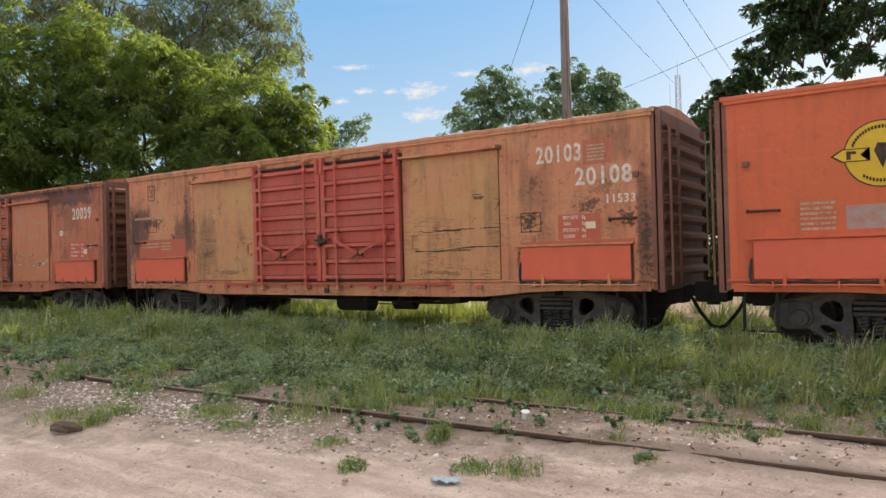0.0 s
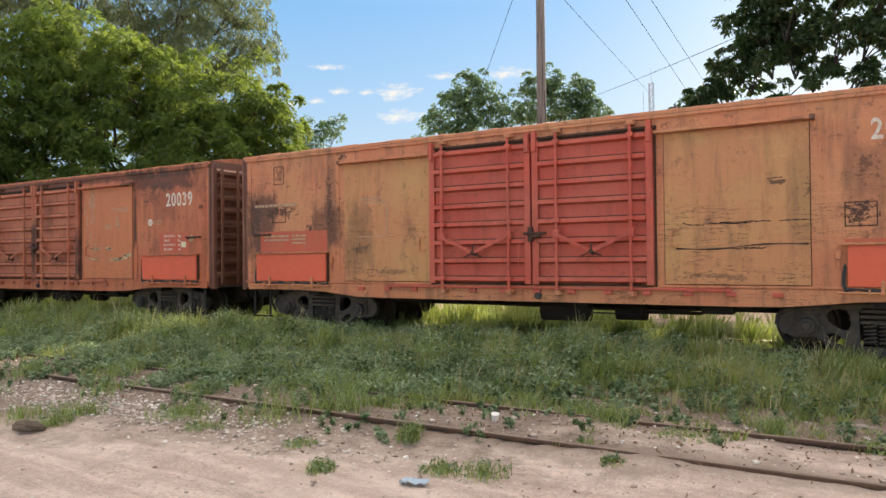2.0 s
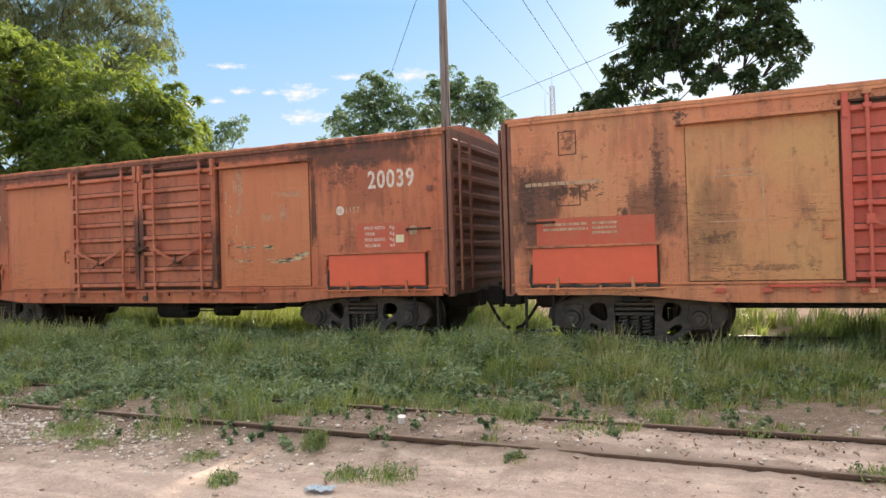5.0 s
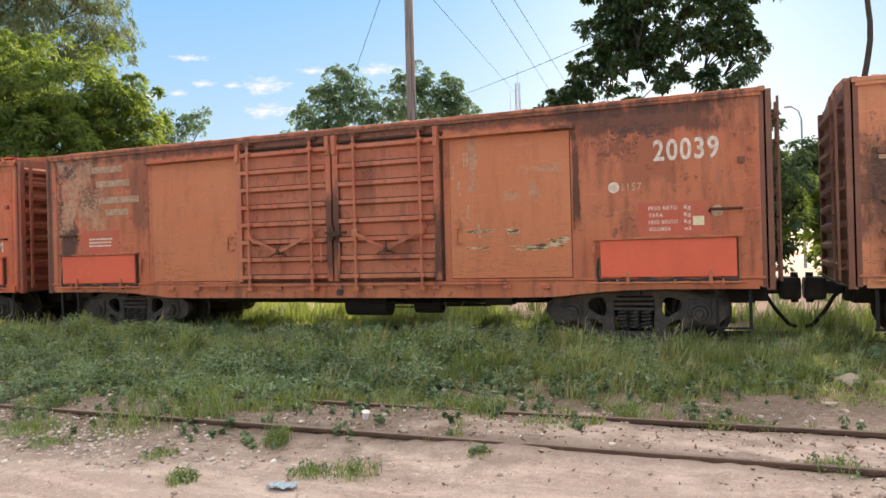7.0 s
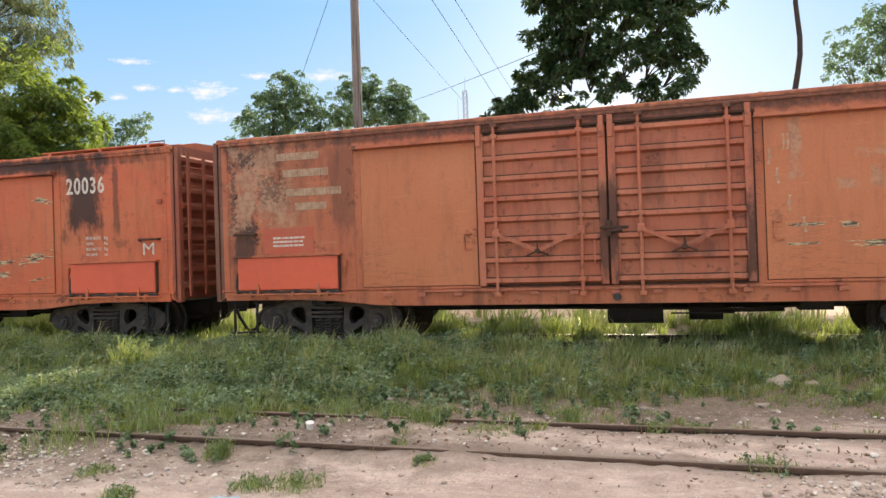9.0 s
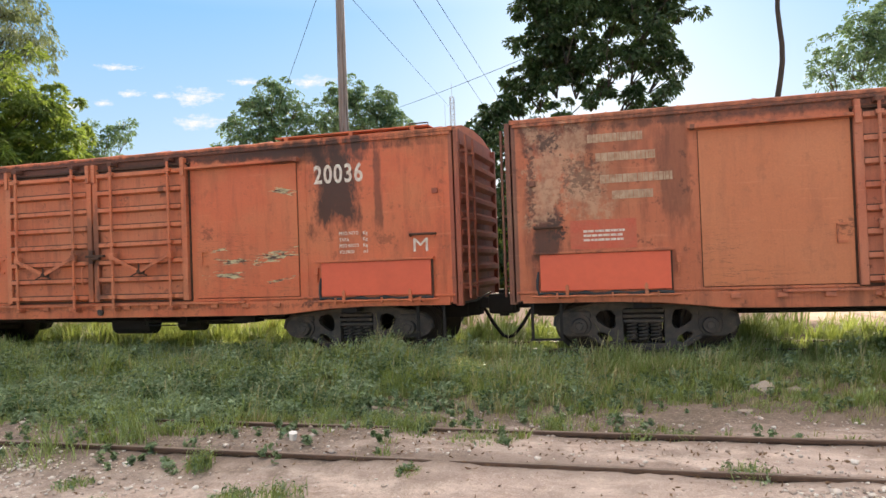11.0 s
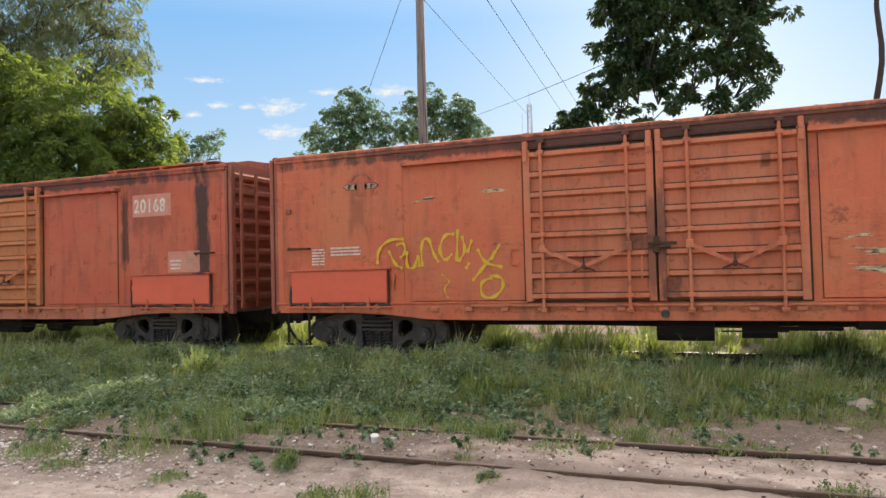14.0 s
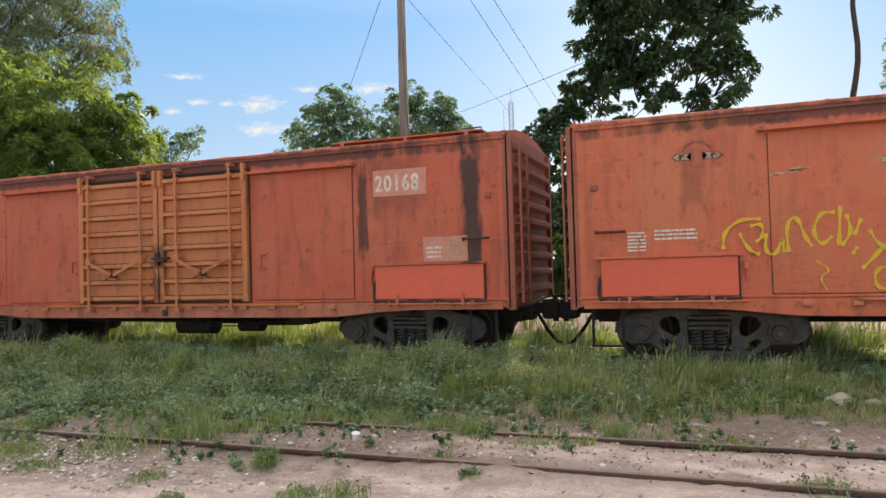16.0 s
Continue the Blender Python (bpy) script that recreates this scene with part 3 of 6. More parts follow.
    box(bm, -0.2, 0.2, -0.9, 0.9, cz - 0.02, cz + 0.26, 0.03)
    tube(bm, (0, 0, cz + 0.2), (0, 0, 0.93), 0.18, None, 14)
    for d in (-1, 1):
        tube(bm, (d * 0.42, -0.85, cz - 0.08), (d * 0.42, 0.85, cz - 0.08), 0.035)
        for s in (-1, 1):
            box(bm, d * 0.44 - 0.03, d * 0.44 + 0.03, s * 0.5 - 0.06, s * 0.5 + 0.06, cz - 0.2, cz + 0.1)
    # added dark sheets behind the springs, so the wells look shaded
    for s in (-1, 1):
        box(bm, -0.24, 0.24, s * 0.8 - 0.02, s * 0.8 + 0.02, cz - 0.3, cz + 0.22)
    part("bolster", fixed(bm), DARK, b)
    for d in (-1, 1):
        bm = bmesh.new()
        half = [(0.0, 0.07), (0.44, 0.075), (0.46, 0.12), (0.47, WHEEL_R + 0.028), (0.5, WHEEL_R + 0.028), (0.51, WHEEL_R), (0.6, WHEEL_R - 0.004), (0.606, WHEEL_R - 0.05), (0.565, WHEEL_R - 0.07), (0.57, 0.16), (0.62, 0.13), (0.66, 0.1), (0.665, 0.07), (1.0, 0.065), (1.0, 0.0)]
        line = [(-q, r) for q, r in half[:0:-1]] + half
        n = 28
        rings = [[bm.verts.new((r * math.cos(a * math.tau / n), q, r * math.sin(a * math.tau / n))) for a in range(n)] if r else [bm.verts.new((0, q, 0))] for q, r in line]
        for u, v in zip(rings, rings[1:]):
            for a in range(n):
                b2 = (a + 1) % n
                bm.faces.new([u[a % len(u)], u[b2], v[b2], v[a]] if len(u) > 1 and len(v) > 1 else ([u[0], v[b2], v[a]] if len(u) == 1 else [u[a], u[b2], v[0]]))
        w = part("wheelset", fixed(bm), WHEEL, b, "rolling steel wheels on their axle")
        w.location = (d * AXLE, 0, cz)
        SPIN.append((w, d * AXLE, cz))
    return b


def boxcar(label, body, panels, doors, sill, end_paint, running_board=False):
    car = thing("boxcar", label, "boxcar", "boxcars of the train")
    # shell: side walls, roof, floor
    for s in (-1, 1):
        bm = bmesh.new()
        box(bm, -HALF + 0.04, HALF - 0.04, s * SIDE - (0.06 if s > 0 else 0), s * SIDE + (0.06 if s < 0 else 0), 1.0, TOP - 0.02)
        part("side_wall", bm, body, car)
    bm = bmesh.new()
    box(bm, -HALF + 0.04, HALF - 0.04, -SIDE + 0.06, SIDE - 0.06, 1.0, 1.1)
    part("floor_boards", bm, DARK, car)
    bm = bmesh.new()
    prof = [(-SIDE - 0.03, TOP - 0.05), (-SIDE - 0.03, TOP + 0.0), (-0.7, TOP + 0.13), (0, TOP + 0.17), (0.7, TOP + 0.13), (SIDE + 0.03, TOP), (SIDE + 0.03, TOP - 0.05)]
    rings = [[bm.verts.new((x, y, z)) for y, z in prof] for x in (-HALF - 0.03, HALF + 0.03)]
    for k in range(len(prof)):
        bm.faces.new((rings[0][k], rings[1][k], rings[1][(k + 1) % len(prof)], rings[0][(k + 1) % len(prof)]))
    for r in rings:
        bm.faces.new(r)
    for k in range(13):
        x = -HALF + 0.3 + k * (2 * HALF - 0.6) / 12
        sweep(bm, [(x, a, z + 0.006) for a, z in ((-1.1, TOP + 0.042), (-0.7, TOP + 0.13), (0, TOP + 0.17), (0.7, TOP + 0.13), (1.1, TOP + 0.042))], [0.007] * 5, 6)
    part("roof", fixed(bm), body, car)
    bm = bmesh.new()
    both(lambda s: box(bm, -HALF + 0.01, HALF - 0.01, s * (SIDE + 0.016) - 0.016, s * (SIDE + 0.016) + 0.016, TOP - 0.1, TOP - 0.055, 0.006))
    part("eaves_rail", bm, body, car)
    # end walls: pressed horizontal ribs between corner posts
    for s in (-1, 1):
        bm = bmesh.new()
        box(bm, s * HALF - 0.04, s * HALF + 0.04, -SIDE, SIDE, 0.98, TOP + 0.02)
        for sy in (-1, 1):
            box(bm, s * (HALF + 0.06) - 0.05, s * (HALF + 0.06) + 0.05, sy * SIDE - (0.0 if sy < 0 else 0.1), sy * SIDE + (0.1 if sy < 0 else 0.0), 0.95, TOP - 0.02, 0.008)
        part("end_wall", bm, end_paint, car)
        n = 9
        for k in range(n):
            z = 1.22 + k * 0.262
            bm = bmesh.new()
            prof2 = [(0.03, -0.09), (0.12, -0.03), (0.12, 0.03), (0.03, 0.09)]
            r2 = [[bm.verts.new((s * (HALF + dx), y, z + dz)) for dx, dz in prof2] for y in (-SIDE + 0.1, SIDE - 0.1)]
            for a in range(3):
                bm.faces.new((r2[0][a], r2[0][a + 1], r2[1][a + 1], r2[1][a]))
            for r in r2:
                bm.faces.new(r)
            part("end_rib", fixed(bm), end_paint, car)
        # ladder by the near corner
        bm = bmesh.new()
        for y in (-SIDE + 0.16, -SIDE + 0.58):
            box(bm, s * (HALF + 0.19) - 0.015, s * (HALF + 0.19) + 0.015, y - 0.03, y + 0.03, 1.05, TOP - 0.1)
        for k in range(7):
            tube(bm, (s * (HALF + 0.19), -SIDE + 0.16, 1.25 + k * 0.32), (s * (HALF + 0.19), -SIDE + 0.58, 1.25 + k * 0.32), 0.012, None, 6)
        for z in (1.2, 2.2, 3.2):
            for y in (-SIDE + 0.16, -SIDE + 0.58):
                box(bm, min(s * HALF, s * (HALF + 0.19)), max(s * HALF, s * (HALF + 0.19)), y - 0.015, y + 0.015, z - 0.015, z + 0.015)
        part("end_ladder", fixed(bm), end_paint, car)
        # coupler, drawbar, cut lever and hose
        bm = bmesh.new()
        box(bm, s * (HALF - 0.3) - 0.3, s * (HALF - 0.3) + 0.38, -0.16, 0.16, 0.72, 1.0, 0.03)
        box(bm, min(s * HALF, s * (HALF + 0.36)), max(s * HALF, s * (HALF + 0.36)), -0.09, 0.09, 0.82, 1.0, 0.03)
        box(bm, s * (HALF + 0.36) - 0.14, s * (HALF + 0.36) + 0.14, -0.2, 0.17, 0.74, 1.06, 0.06)
        tube(bm, (s * (HALF + 0.42), -0.05, 0.7), (s * (HALF + 0.42), -0.05, 1.12), 0.05, None, 10)
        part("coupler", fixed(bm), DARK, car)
        bm = bmesh.new()
        pipe(bm, [(s * (HALF + 0.05), -SIDE + 0.1, 0.98), (s * (HALF + 0.12), -0.5, 0.98), (s * (HALF + 0.25), -0.1, 1.08)], 0.014)
        part("uncoupling_lever", fixed(bm), IRON, car)
        bm = bmesh.new()
        pipe(bm, [(s * (HALF - 0.02), 0.3, 0.85), (s * (HALF + 0.08), 0.28, 0.76), (s * (HALF + 0.2), 0.25, 0.56), (s * (HALF + 0.36), 0.22, 0.36), (s * (HALF + 0.46), 0.21, 0.33)], 0.028, 8)
        part("air_hose", fixed(bm), DARK, car)
        # stirrup step below the corner
        bm = bmesh.new()
        for x in (5.55, 5.95):
            box(bm, s * x - 0.02, s * x + 0.02, -SIDE + 0.03, -SIDE + 0.05, 0.46, 0.98)
        box(bm, s * 5.75 - 0.23, s * 5.75 + 0.23, -SIDE + 0.0, -SIDE + 0.08, 0.44, 0.465)
        part("stirrup_step", bm, DARK, car)
        # corner box plate over a stowage rack
        b0, b1 = sorted((s * 4.08, s * 5.8))
        bm = bmesh.new()
        box(bm, b0, b1, -SIDE - 0.075, -SIDE - 0.002, 1.13, 1.63, 0.006)
        plate = part("repair_plate", bm, SALMON, car, "flat fresh salmon-red plate with hooks below")
        bm = bmesh.new()
        box(bm, b0 - 0.09, b1 + 0.05, -SIDE - 0.1, -SIDE - 0.001, 1.635, 1.665, 0.005)
        part("cap_strip", bm, body, plate)
        bm = bmesh.new()
        tube(bm, (b0 - 0.12, -SIDE - 0.09, 1.055), (b1 + 0.12, -SIDE - 0.09, 1.055), 0.014)
        for x in (b0 + 0.22, b0 + 0.35, (b0 + b1) / 2 + 0.1, b1 - 0.3, b1 - 0.17):
            box(bm, x - 0.012, x + 0.012, -SIDE - 0.105, -SIDE, 1.02, 1.1)
        part("rack_rail", fixed(bm), body, plate)
        for x in (b0 + 0.36, b1 - 0.32):
            bm = bmesh.new()
            slab(bm, [(x - 0.02, 1.04), (x + 0.02, 1.04), (x + 0.022, 1.19), (x, 1.22), (x - 0.022, 1.19)], -SIDE - 0.1, -SIDE - 0.08)
            part("hook", fixed(bm), body, plate)
        bm = bmesh.new()
        cx = b0 - 0.03
        pts = [(cx, -SIDE - 0.04, 1.4), (cx - 0.015, -SIDE - 0.04, 1.28), (cx - 0.02, -SIDE - 0.045, 1.16)]
        pts += [(cx + (b1 - b0 + 0.06) * k / 14, -SIDE - 0.05, 1.09 + 0.012 * math.sin(k * 1.7)) for k in range(15)]
        sweep(bm, pts, [0.012, 0.022] + [0.02 + 0.009 * math.sin(k * 2.3) for k in range(16)], 7)
        part("stowed_tarpaulin", fixed(bm), TARP, plate, "dark bluish rolled tarpaulin behind the plate")
        # narrow dark strip in place of the shaded gap at the plate's edge
        bm = bmesh.new()
        box(bm, b1 + 0.002, b1 + 0.022, -SIDE - 0.05, -SIDE, 1.1, 1.63)
        part("edge_gap_shade", bm, GAP, plate)
        bm = bmesh.new()
        hx = b1 + 0.1 if s < 0 else b0 - 0.1
        box(bm, hx - 0.03, hx + 0.03, -SIDE - 0.05, -SIDE, 1.46, 1.56, 0.01)
        tube(bm, (hx, -SIDE - 0.03, 1.46), (hx, -SIDE - 0.03, 1.33), 0.016)
        part("hasp", fixed(bm), body, car)
        # grab iron and hinge block on the end panel
        bm = bmesh.new()
        gx0 = s * 5.68 - 0.19
        pipe(bm, [(gx0, -SIDE, 2.02 if s < 0 else 1.98), (gx0, -SIDE - 0.06, 2.0), (gx0 + 0.38, -SIDE - 0.06, 2.0), (gx0 + 0.38, -SIDE, 2.0)], 0.02)
        part("grab_iron", fixed(bm), GAP, car)
        bm = bmesh.new()
        box(bm, s * 5.88 - 0.04, s * 5.88 + 0.05, -SIDE - 0.035, -SIDE, 2.58, 2.66, 0.012)
        part("marker_bracket", bm, end_paint, car)
        bm = bmesh.new()
        box(bm, s * 3.82 - 0.012, s * 3.82 + 0.012, -SIDE - 0.008, -SIDE, 1.1, TOP - 0.12)
        part("panel_seam", bm, body, car)
        bm = bmesh.new()
        box(bm, s * 6.0 - 0.012, s * 6.0 + 0.012, -SIDE - 0.008, -SIDE, 1.1, TOP - 0.12)
        part("panel_seam", bm, body, car)
        # fixed sheet beside the door, with the slide rail above
        p0, p1 = sorted((s * 1.9, s * 3.68))
        bm = bmesh.new()
        box(bm, p0, p1, -SIDE - 0.025, -SIDE - 0.001, 1.14, 3.18, 0.006)
        part("side_panel", bm, panels, car)
        # thin dark border that draws the shadow gap around the panel
        bm = bmesh.new()
        slab(bm, [(p0 - 0.009, 1.132), (p1 + 0.009, 1.132), (p1 + 0.009, 3.186), (p0 - 0.009, 3.186)], -SIDE - 0.006, -SIDE - 0.001)
        part("panel_gap_shade", fixed(bm), GAP, car)
        bm = bmesh.new()
        box(bm, p0 - 0.12, p1 + 0.03, -SIDE - 0.12, -SIDE, 3.2, 3.24, 0.008)
        box(bm, p0, p1 + 0.0, -SIDE - 0.04, -SIDE, 3.24, 3.26)
        part("door_track", bm, body, car)
        bm = bmesh.new()
        hx = p1 + 0.03 if s > 0 else p0 - 0.08
        box(bm, hx - 0.02, hx + 0.04, -SIDE - 0.13, -SIDE, 3.19, 3.255, 0.012)
        part("track_stop", bm, end_paint, car)
        bm = bmesh.new()
        hx = p0 + 0.14 if s > 0 else p1 - 0.14
        for z in (1.66, 1.88):
            box(bm, hx - 0.06, hx + 0.06, -SIDE - 0.05, -SIDE - 0.025, z - 0.012, z + 0.012)
        box(bm, hx - 0.06, hx - 0.04, -SIDE - 0.05, -SIDE - 0.025, 1.66, 1.88)
        part("panel_handle", bm, body, car)
        bm = bmesh.new()
        box(bm, p0 - 0.03, s * HALF if s > 0 else p1 + 0.03, -SIDE - 0.03, -SIDE, 1.095, 1.125, 0.006) if s > 0 else box(bm, -HALF, p1 + 0.03, -SIDE - 0.03, -SIDE, 1.095, 1.125, 0.006)
        part("base_strip", bm, body, car)
    # double doors with pressed ribs and locking rods
    for d0, d1, rods in ((-1.87, -0.075, (-1.6, -0.42)), (-0.045, 1.76, (0.36, 1.46))):
        bm = bmesh.new()
        box(bm, d0, d1, -SIDE - 0.03, -SIDE - 0.013, 1.14, 3.26)
        door = part("door", bm, doors, car)
        for x in (d0 + 0.05, d1 - 0.05):
            bm = bmesh.new()
            box(bm, x - 0.05, x + 0.05, -SIDE - 0.085, -SIDE - 0.03, 1.12, 3.28, 0.008)
            part("door_stile", bm, doors, door)
        for k in range(8):
            z = 3.2 - k * 0.287
            bm = bmesh.new()
            prof2 = [(-0.03, 0.045), (-0.095, 0.038), (-0.1, -0.022), (-0.03, -0.05)]
            r2 = [[bm.verts.new((x, -SIDE + dy, z + dz)) for dy, dz in prof2] for x in (d0 + 0.1, d1 - 0.1)]
            for a in range(3):
                bm.faces.new((r2[0][a], r2[0][a + 1], r2[1][a + 1], r2[1][a]))
            rib = part("door_rib", fixed(bm), doors, door)
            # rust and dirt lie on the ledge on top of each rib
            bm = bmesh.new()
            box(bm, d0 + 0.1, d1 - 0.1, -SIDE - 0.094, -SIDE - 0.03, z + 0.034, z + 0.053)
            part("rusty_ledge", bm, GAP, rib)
        for x in rods:
            bm = bmesh.new()
            tube(bm, (x, -SIDE - 0.135, 1.0), (x, -SIDE - 0.135, 3.37), 0.023, None, 8)
            part("lock_rod", fixed(bm), doors, door)
            for z in (1.0, 1.2, 2.06, 3.22, 3.38):
                bm = bmesh.new()
                box(bm, x - 0.045, x + 0.05, -SIDE - 0.16, -SIDE - 0.0 if z in (1.0, 3.38) else -SIDE - 0.08, z - 0.03, z + 0.03, 0.01)
                part("rod_bracket", bm, sill if z in (1.0, 3.38) else doors, door)
        a, b = rods
        mx = (a + b) / 2 - 0.01
        bm = bmesh.new()
        for x in (a, b):
            v = Vector((mx - x, 0, -0.25)).normalized()
            nn = Vector((-v.z, 0, v.x)) * 0.027
            p, q = Vector((x, 0, 1.86)), Vector((mx, 0, 1.6))
            slab(bm, [((p + nn).x, (p + nn).z), ((q + nn).x, (q + nn).z), ((q - nn).x, (q - nn).z), ((p - nn).x, (p - nn).z)], -SIDE - 0.175, -SIDE - 0.16)
        part("brace", fixed(bm), doors, door)
        bm = bmesh.new()
        tube(bm, (mx, -SIDE - 0.08, 1.6), (mx, -SIDE - 0.19, 1.6), 0.045, 0.035, 10)
        tube(bm, (mx, -SIDE - 0.17, 1.73), (mx, -SIDE - 0.17, 1.6), 0.012)
        tube(bm, (mx - 0.16, -SIDE - 0.17, 1.53), (mx, -SIDE - 0.17, 1.6), 0.011)
        tube(bm, (mx + 0.15, -SIDE - 0.17, 1.54), (mx, -SIDE - 0.17, 1.6), 0.011)
        part("gear_crank", fixed(bm), GAP, door)
        for x in (a, b):
            bm = bmesh.new()
            box(bm, x - 0.05, x + 0.05, -SIDE - 0.16, -SIDE - 0.08, 1.8, 1.92, 0.012)
            part("lug", bm, doors, door)
        hx = d1 - 0.18 if d0 < -1 else d0 + 0.12
        bm = bmesh.new()
        pipe(bm, [(hx, -SIDE - 0.06, 1.72), (hx, -SIDE - 0.13, 1.72), (hx, -SIDE - 0.13, 1.42), (hx, -SIDE - 0.06, 1.42)], 0.013)
        part("door_handle", fixed(bm), doors, door)
        for x in (d0 + 0.04, d1 - 0.05):
            bm = bmesh.new()
            box(bm, x - 0.035, x + 0.035, -SIDE - 0.12, -SIDE - 0.02, 3.1, 3.4, 0.012)
            part("hanger", bm, doors, door)
    bm = bmesh.new()
    box(bm, -0.17, 0.2, -SIDE - 0.15, -SIDE - 0.1, 1.86, 1.9, 0.008)
    box(bm, -0.1, -0.02, -SIDE - 0.14, -SIDE - 0.08, 1.76, 1.98, 0.01)
    tube(bm, (-0.02, -SIDE - 0.15, 1.83), (0.12, -SIDE - 0.15, 1.84), 0.025)
    part("latch", fixed(bm), GAP, car, "greasy dark door latch")
    bm = bmesh.new()
    box(bm, -1.9, 1.79, -SIDE - 0.012, -SIDE - 0.001, 1.1, 3.29)
    part("door_seal", bm, GAP, car)
    # doorway gutter above and red sill rail below
    bm = bmesh.new()
    box(bm, -1.9, 1.8, -SIDE - 0.06, -SIDE, 3.29, 3.32)
    part("gutter", bm, GAP, car)
    # fish-belly side sill
    for sy in (-1, 1):
        bm = bmesh.new()
        out = [(-HALF + 0.08, 1.08), (-HALF + 0.08, 0.965), (-4.75, 0.965), (-4.2, 0.945), (-3.4, 0.865), (-2.8, 0.855), (2.8, 0.855), (3.4, 0.865), (4.2, 0.945), (4.75, 0.965), (HALF - 0.08, 0.965), (HALF - 0.08, 1.08)]
        slab(bm, out, sy * (SIDE + 0.003) - 0.02, sy * (SIDE + 0.003) + 0.02)
        part("side_sill", fixed(bm), sill, car)
    bm = bmesh.new()
    box(bm, -2.75, 2.75, -SIDE - 0.07, -SIDE - 0.02, 1.05, 1.085, 0.006)
    part("sill_rail", bm, doors, car)
    cleat = None
    for k in range(13):
        if cleat is None:
            bm = bmesh.new()
            box(bm, -0.06, 0.06, -SIDE - 0.06, -SIDE - 0.02, 0.985, 1.045, 0.01)
            cleat = part("sill_cleat", bm, doors, car)
            c = cleat
        else:
            c = new("sill_cleat", cleat.data)
            c.parent = car
        c.location.x = -3.3 + k * 0.55
    bm = bmesh.new()
    tube(bm, (0.02, -SIDE - 0.02, 0.945), (0.02, -SIDE - 0.06, 0.945), 0.055, None, 16)
    tube(bm, (0.02, -SIDE - 0.06, 0.945), (0.02, -SIDE - 0.075, 0.945), 0.03, None, 12)
    part("seal_boss", fixed(bm), IRON, car)
    # underframe, tank, brake gear
    bm = bmesh.new()
    box(bm, -HALF + 0.1, HALF - 0.1, -0.2, 0.2, 0.7, 1.0)
    for x in (-4.46, -2.2, 0, 2.2, 4.46):
        box(bm, x - 0.12, x + 0.12, -SIDE + 0.03, SIDE - 0.03, 0.88, 1.0)
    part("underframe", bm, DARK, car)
    bm = bmesh.new()
    tube(bm, (-0.15, -0.72, 0.7), (0.6, -0.72, 0.7), 0.17, None, 20)
    box(bm, -0.02, 0.02, -0.78, -0.68, 0.8, 1.0)
    box(bm, 0.45, 0.49, -0.78, -0.68, 0.8, 1.0)
    part("air_reservoir", fixed(bm), DARK, car)
    bm = bmesh.new()
    tube(bm, (0.95, -0.45, 0.68), (1.4, -0.45, 0.68), 0.13, None, 16)
    tube(bm, (1.4, -0.45, 0.68), (2.2, -0.4, 0.68), 0.025)
    part("brake_cylinder", fixed(bm), DARK, car)
    bm = bmesh.new()
    pipe(bm, [(-3.0, -0.9, 0.8), (-0.2, -0.9, 0.76), (1.6, -0.85, 0.73), (3.2, -0.95, 0.82)], 0.02)
    pipe(bm, [(0.7, -1.1, 0.84), (0.7, -1.1, 0.7), (1.5, -1.1, 0.7), (1.5, -1.1, 0.84)], 0.012)
    box(bm, 2.3, 2.7, -1.0, -0.7, 0.72, 0.86)
    part("brake_pipe", fixed(bm), DARK, car)
    if running_board:
        bm = bmesh.new()
        for y in (-1.02, -0.9, -0.78):
            box(bm, 3.2, HALF - 0.4, y - 0.05, y + 0.05, TOP + 0.1, TOP + 0.12)
        for x in (3.4, 4.5, 5.5):
            box(bm, x - 0.03, x + 0.03, -1.08, -0.7, TOP + 0.03, TOP + 0.1)
        part("running_board", bm, body, car)
    if running_board:
        bm = bmesh.new()
        pipe(bm, [(HALF - 0.75, -0.9, TOP + 0.08), (HALF - 0.75, -0.9, TOP + 0.18), (HALF - 0.45, -0.9, TOP + 0.18), (HALF - 0.45, -0.9, TOP + 0.08)], 0.012)
        part("roof_grab", fixed(bm), IRON, car)
    for x in (-4.46, 4.46):
        bogie(car, x)
    CARS.append(car)
    return car


TAN = paint("tan_orange_wagon_paint", (0.61, 0.228, 0.115), 0.55, (0.62, 0.305, 0.158), spots=((-5.75, 2.2, 0.4, 0.6, 0.75), (-4.1, 2.1, 0.35, 0.4, 0.6), (-4.0, 2.6, 0.1, 0.8, 0.4), (4.3, 2.5, 0.3, 0.4, 0.3), (6.0, 1.8, 0.12, 0.9, 0.6), (5.5, 3.1, 0.35, 0.25, 0.35)), marks=((4.22, 2.02, 0.2, 0.19, 0.95), (5.75, 2.01, 0.17, 0.16, 0.9), (5.17, 2.22, 0.26, 0.14, 0.75), (5.34, 3.02, 0.24, 0.22, 0.55), (4.3, 2.6, 0.16, 0.18, 0.6), (-5.85, 2.35, 0.2, 0.5, 0.85), (-5.3, 2.42, 0.6, 0.14, 0.85), (-5.27, 3.12, 0.14, 0.2, 0.6), (-4.5, 2.08, 0.12, 0.13, 0.9), (-4.05, 2.5, 0.1, 0.7, 0.7), (-5.5, 1.9, 0.3, 0.1, 0.6), (6.0, 1.7, 0.14, 0.7, 0.9), (-3.75, 3.33, 0.12, 0.12, 0.9), (0.0, 3.3, 2.4, 0.05, 0.7), (5.4, 2.5, 0.25, 0.15, 0.45)), cracks=(2.7, 0.75))
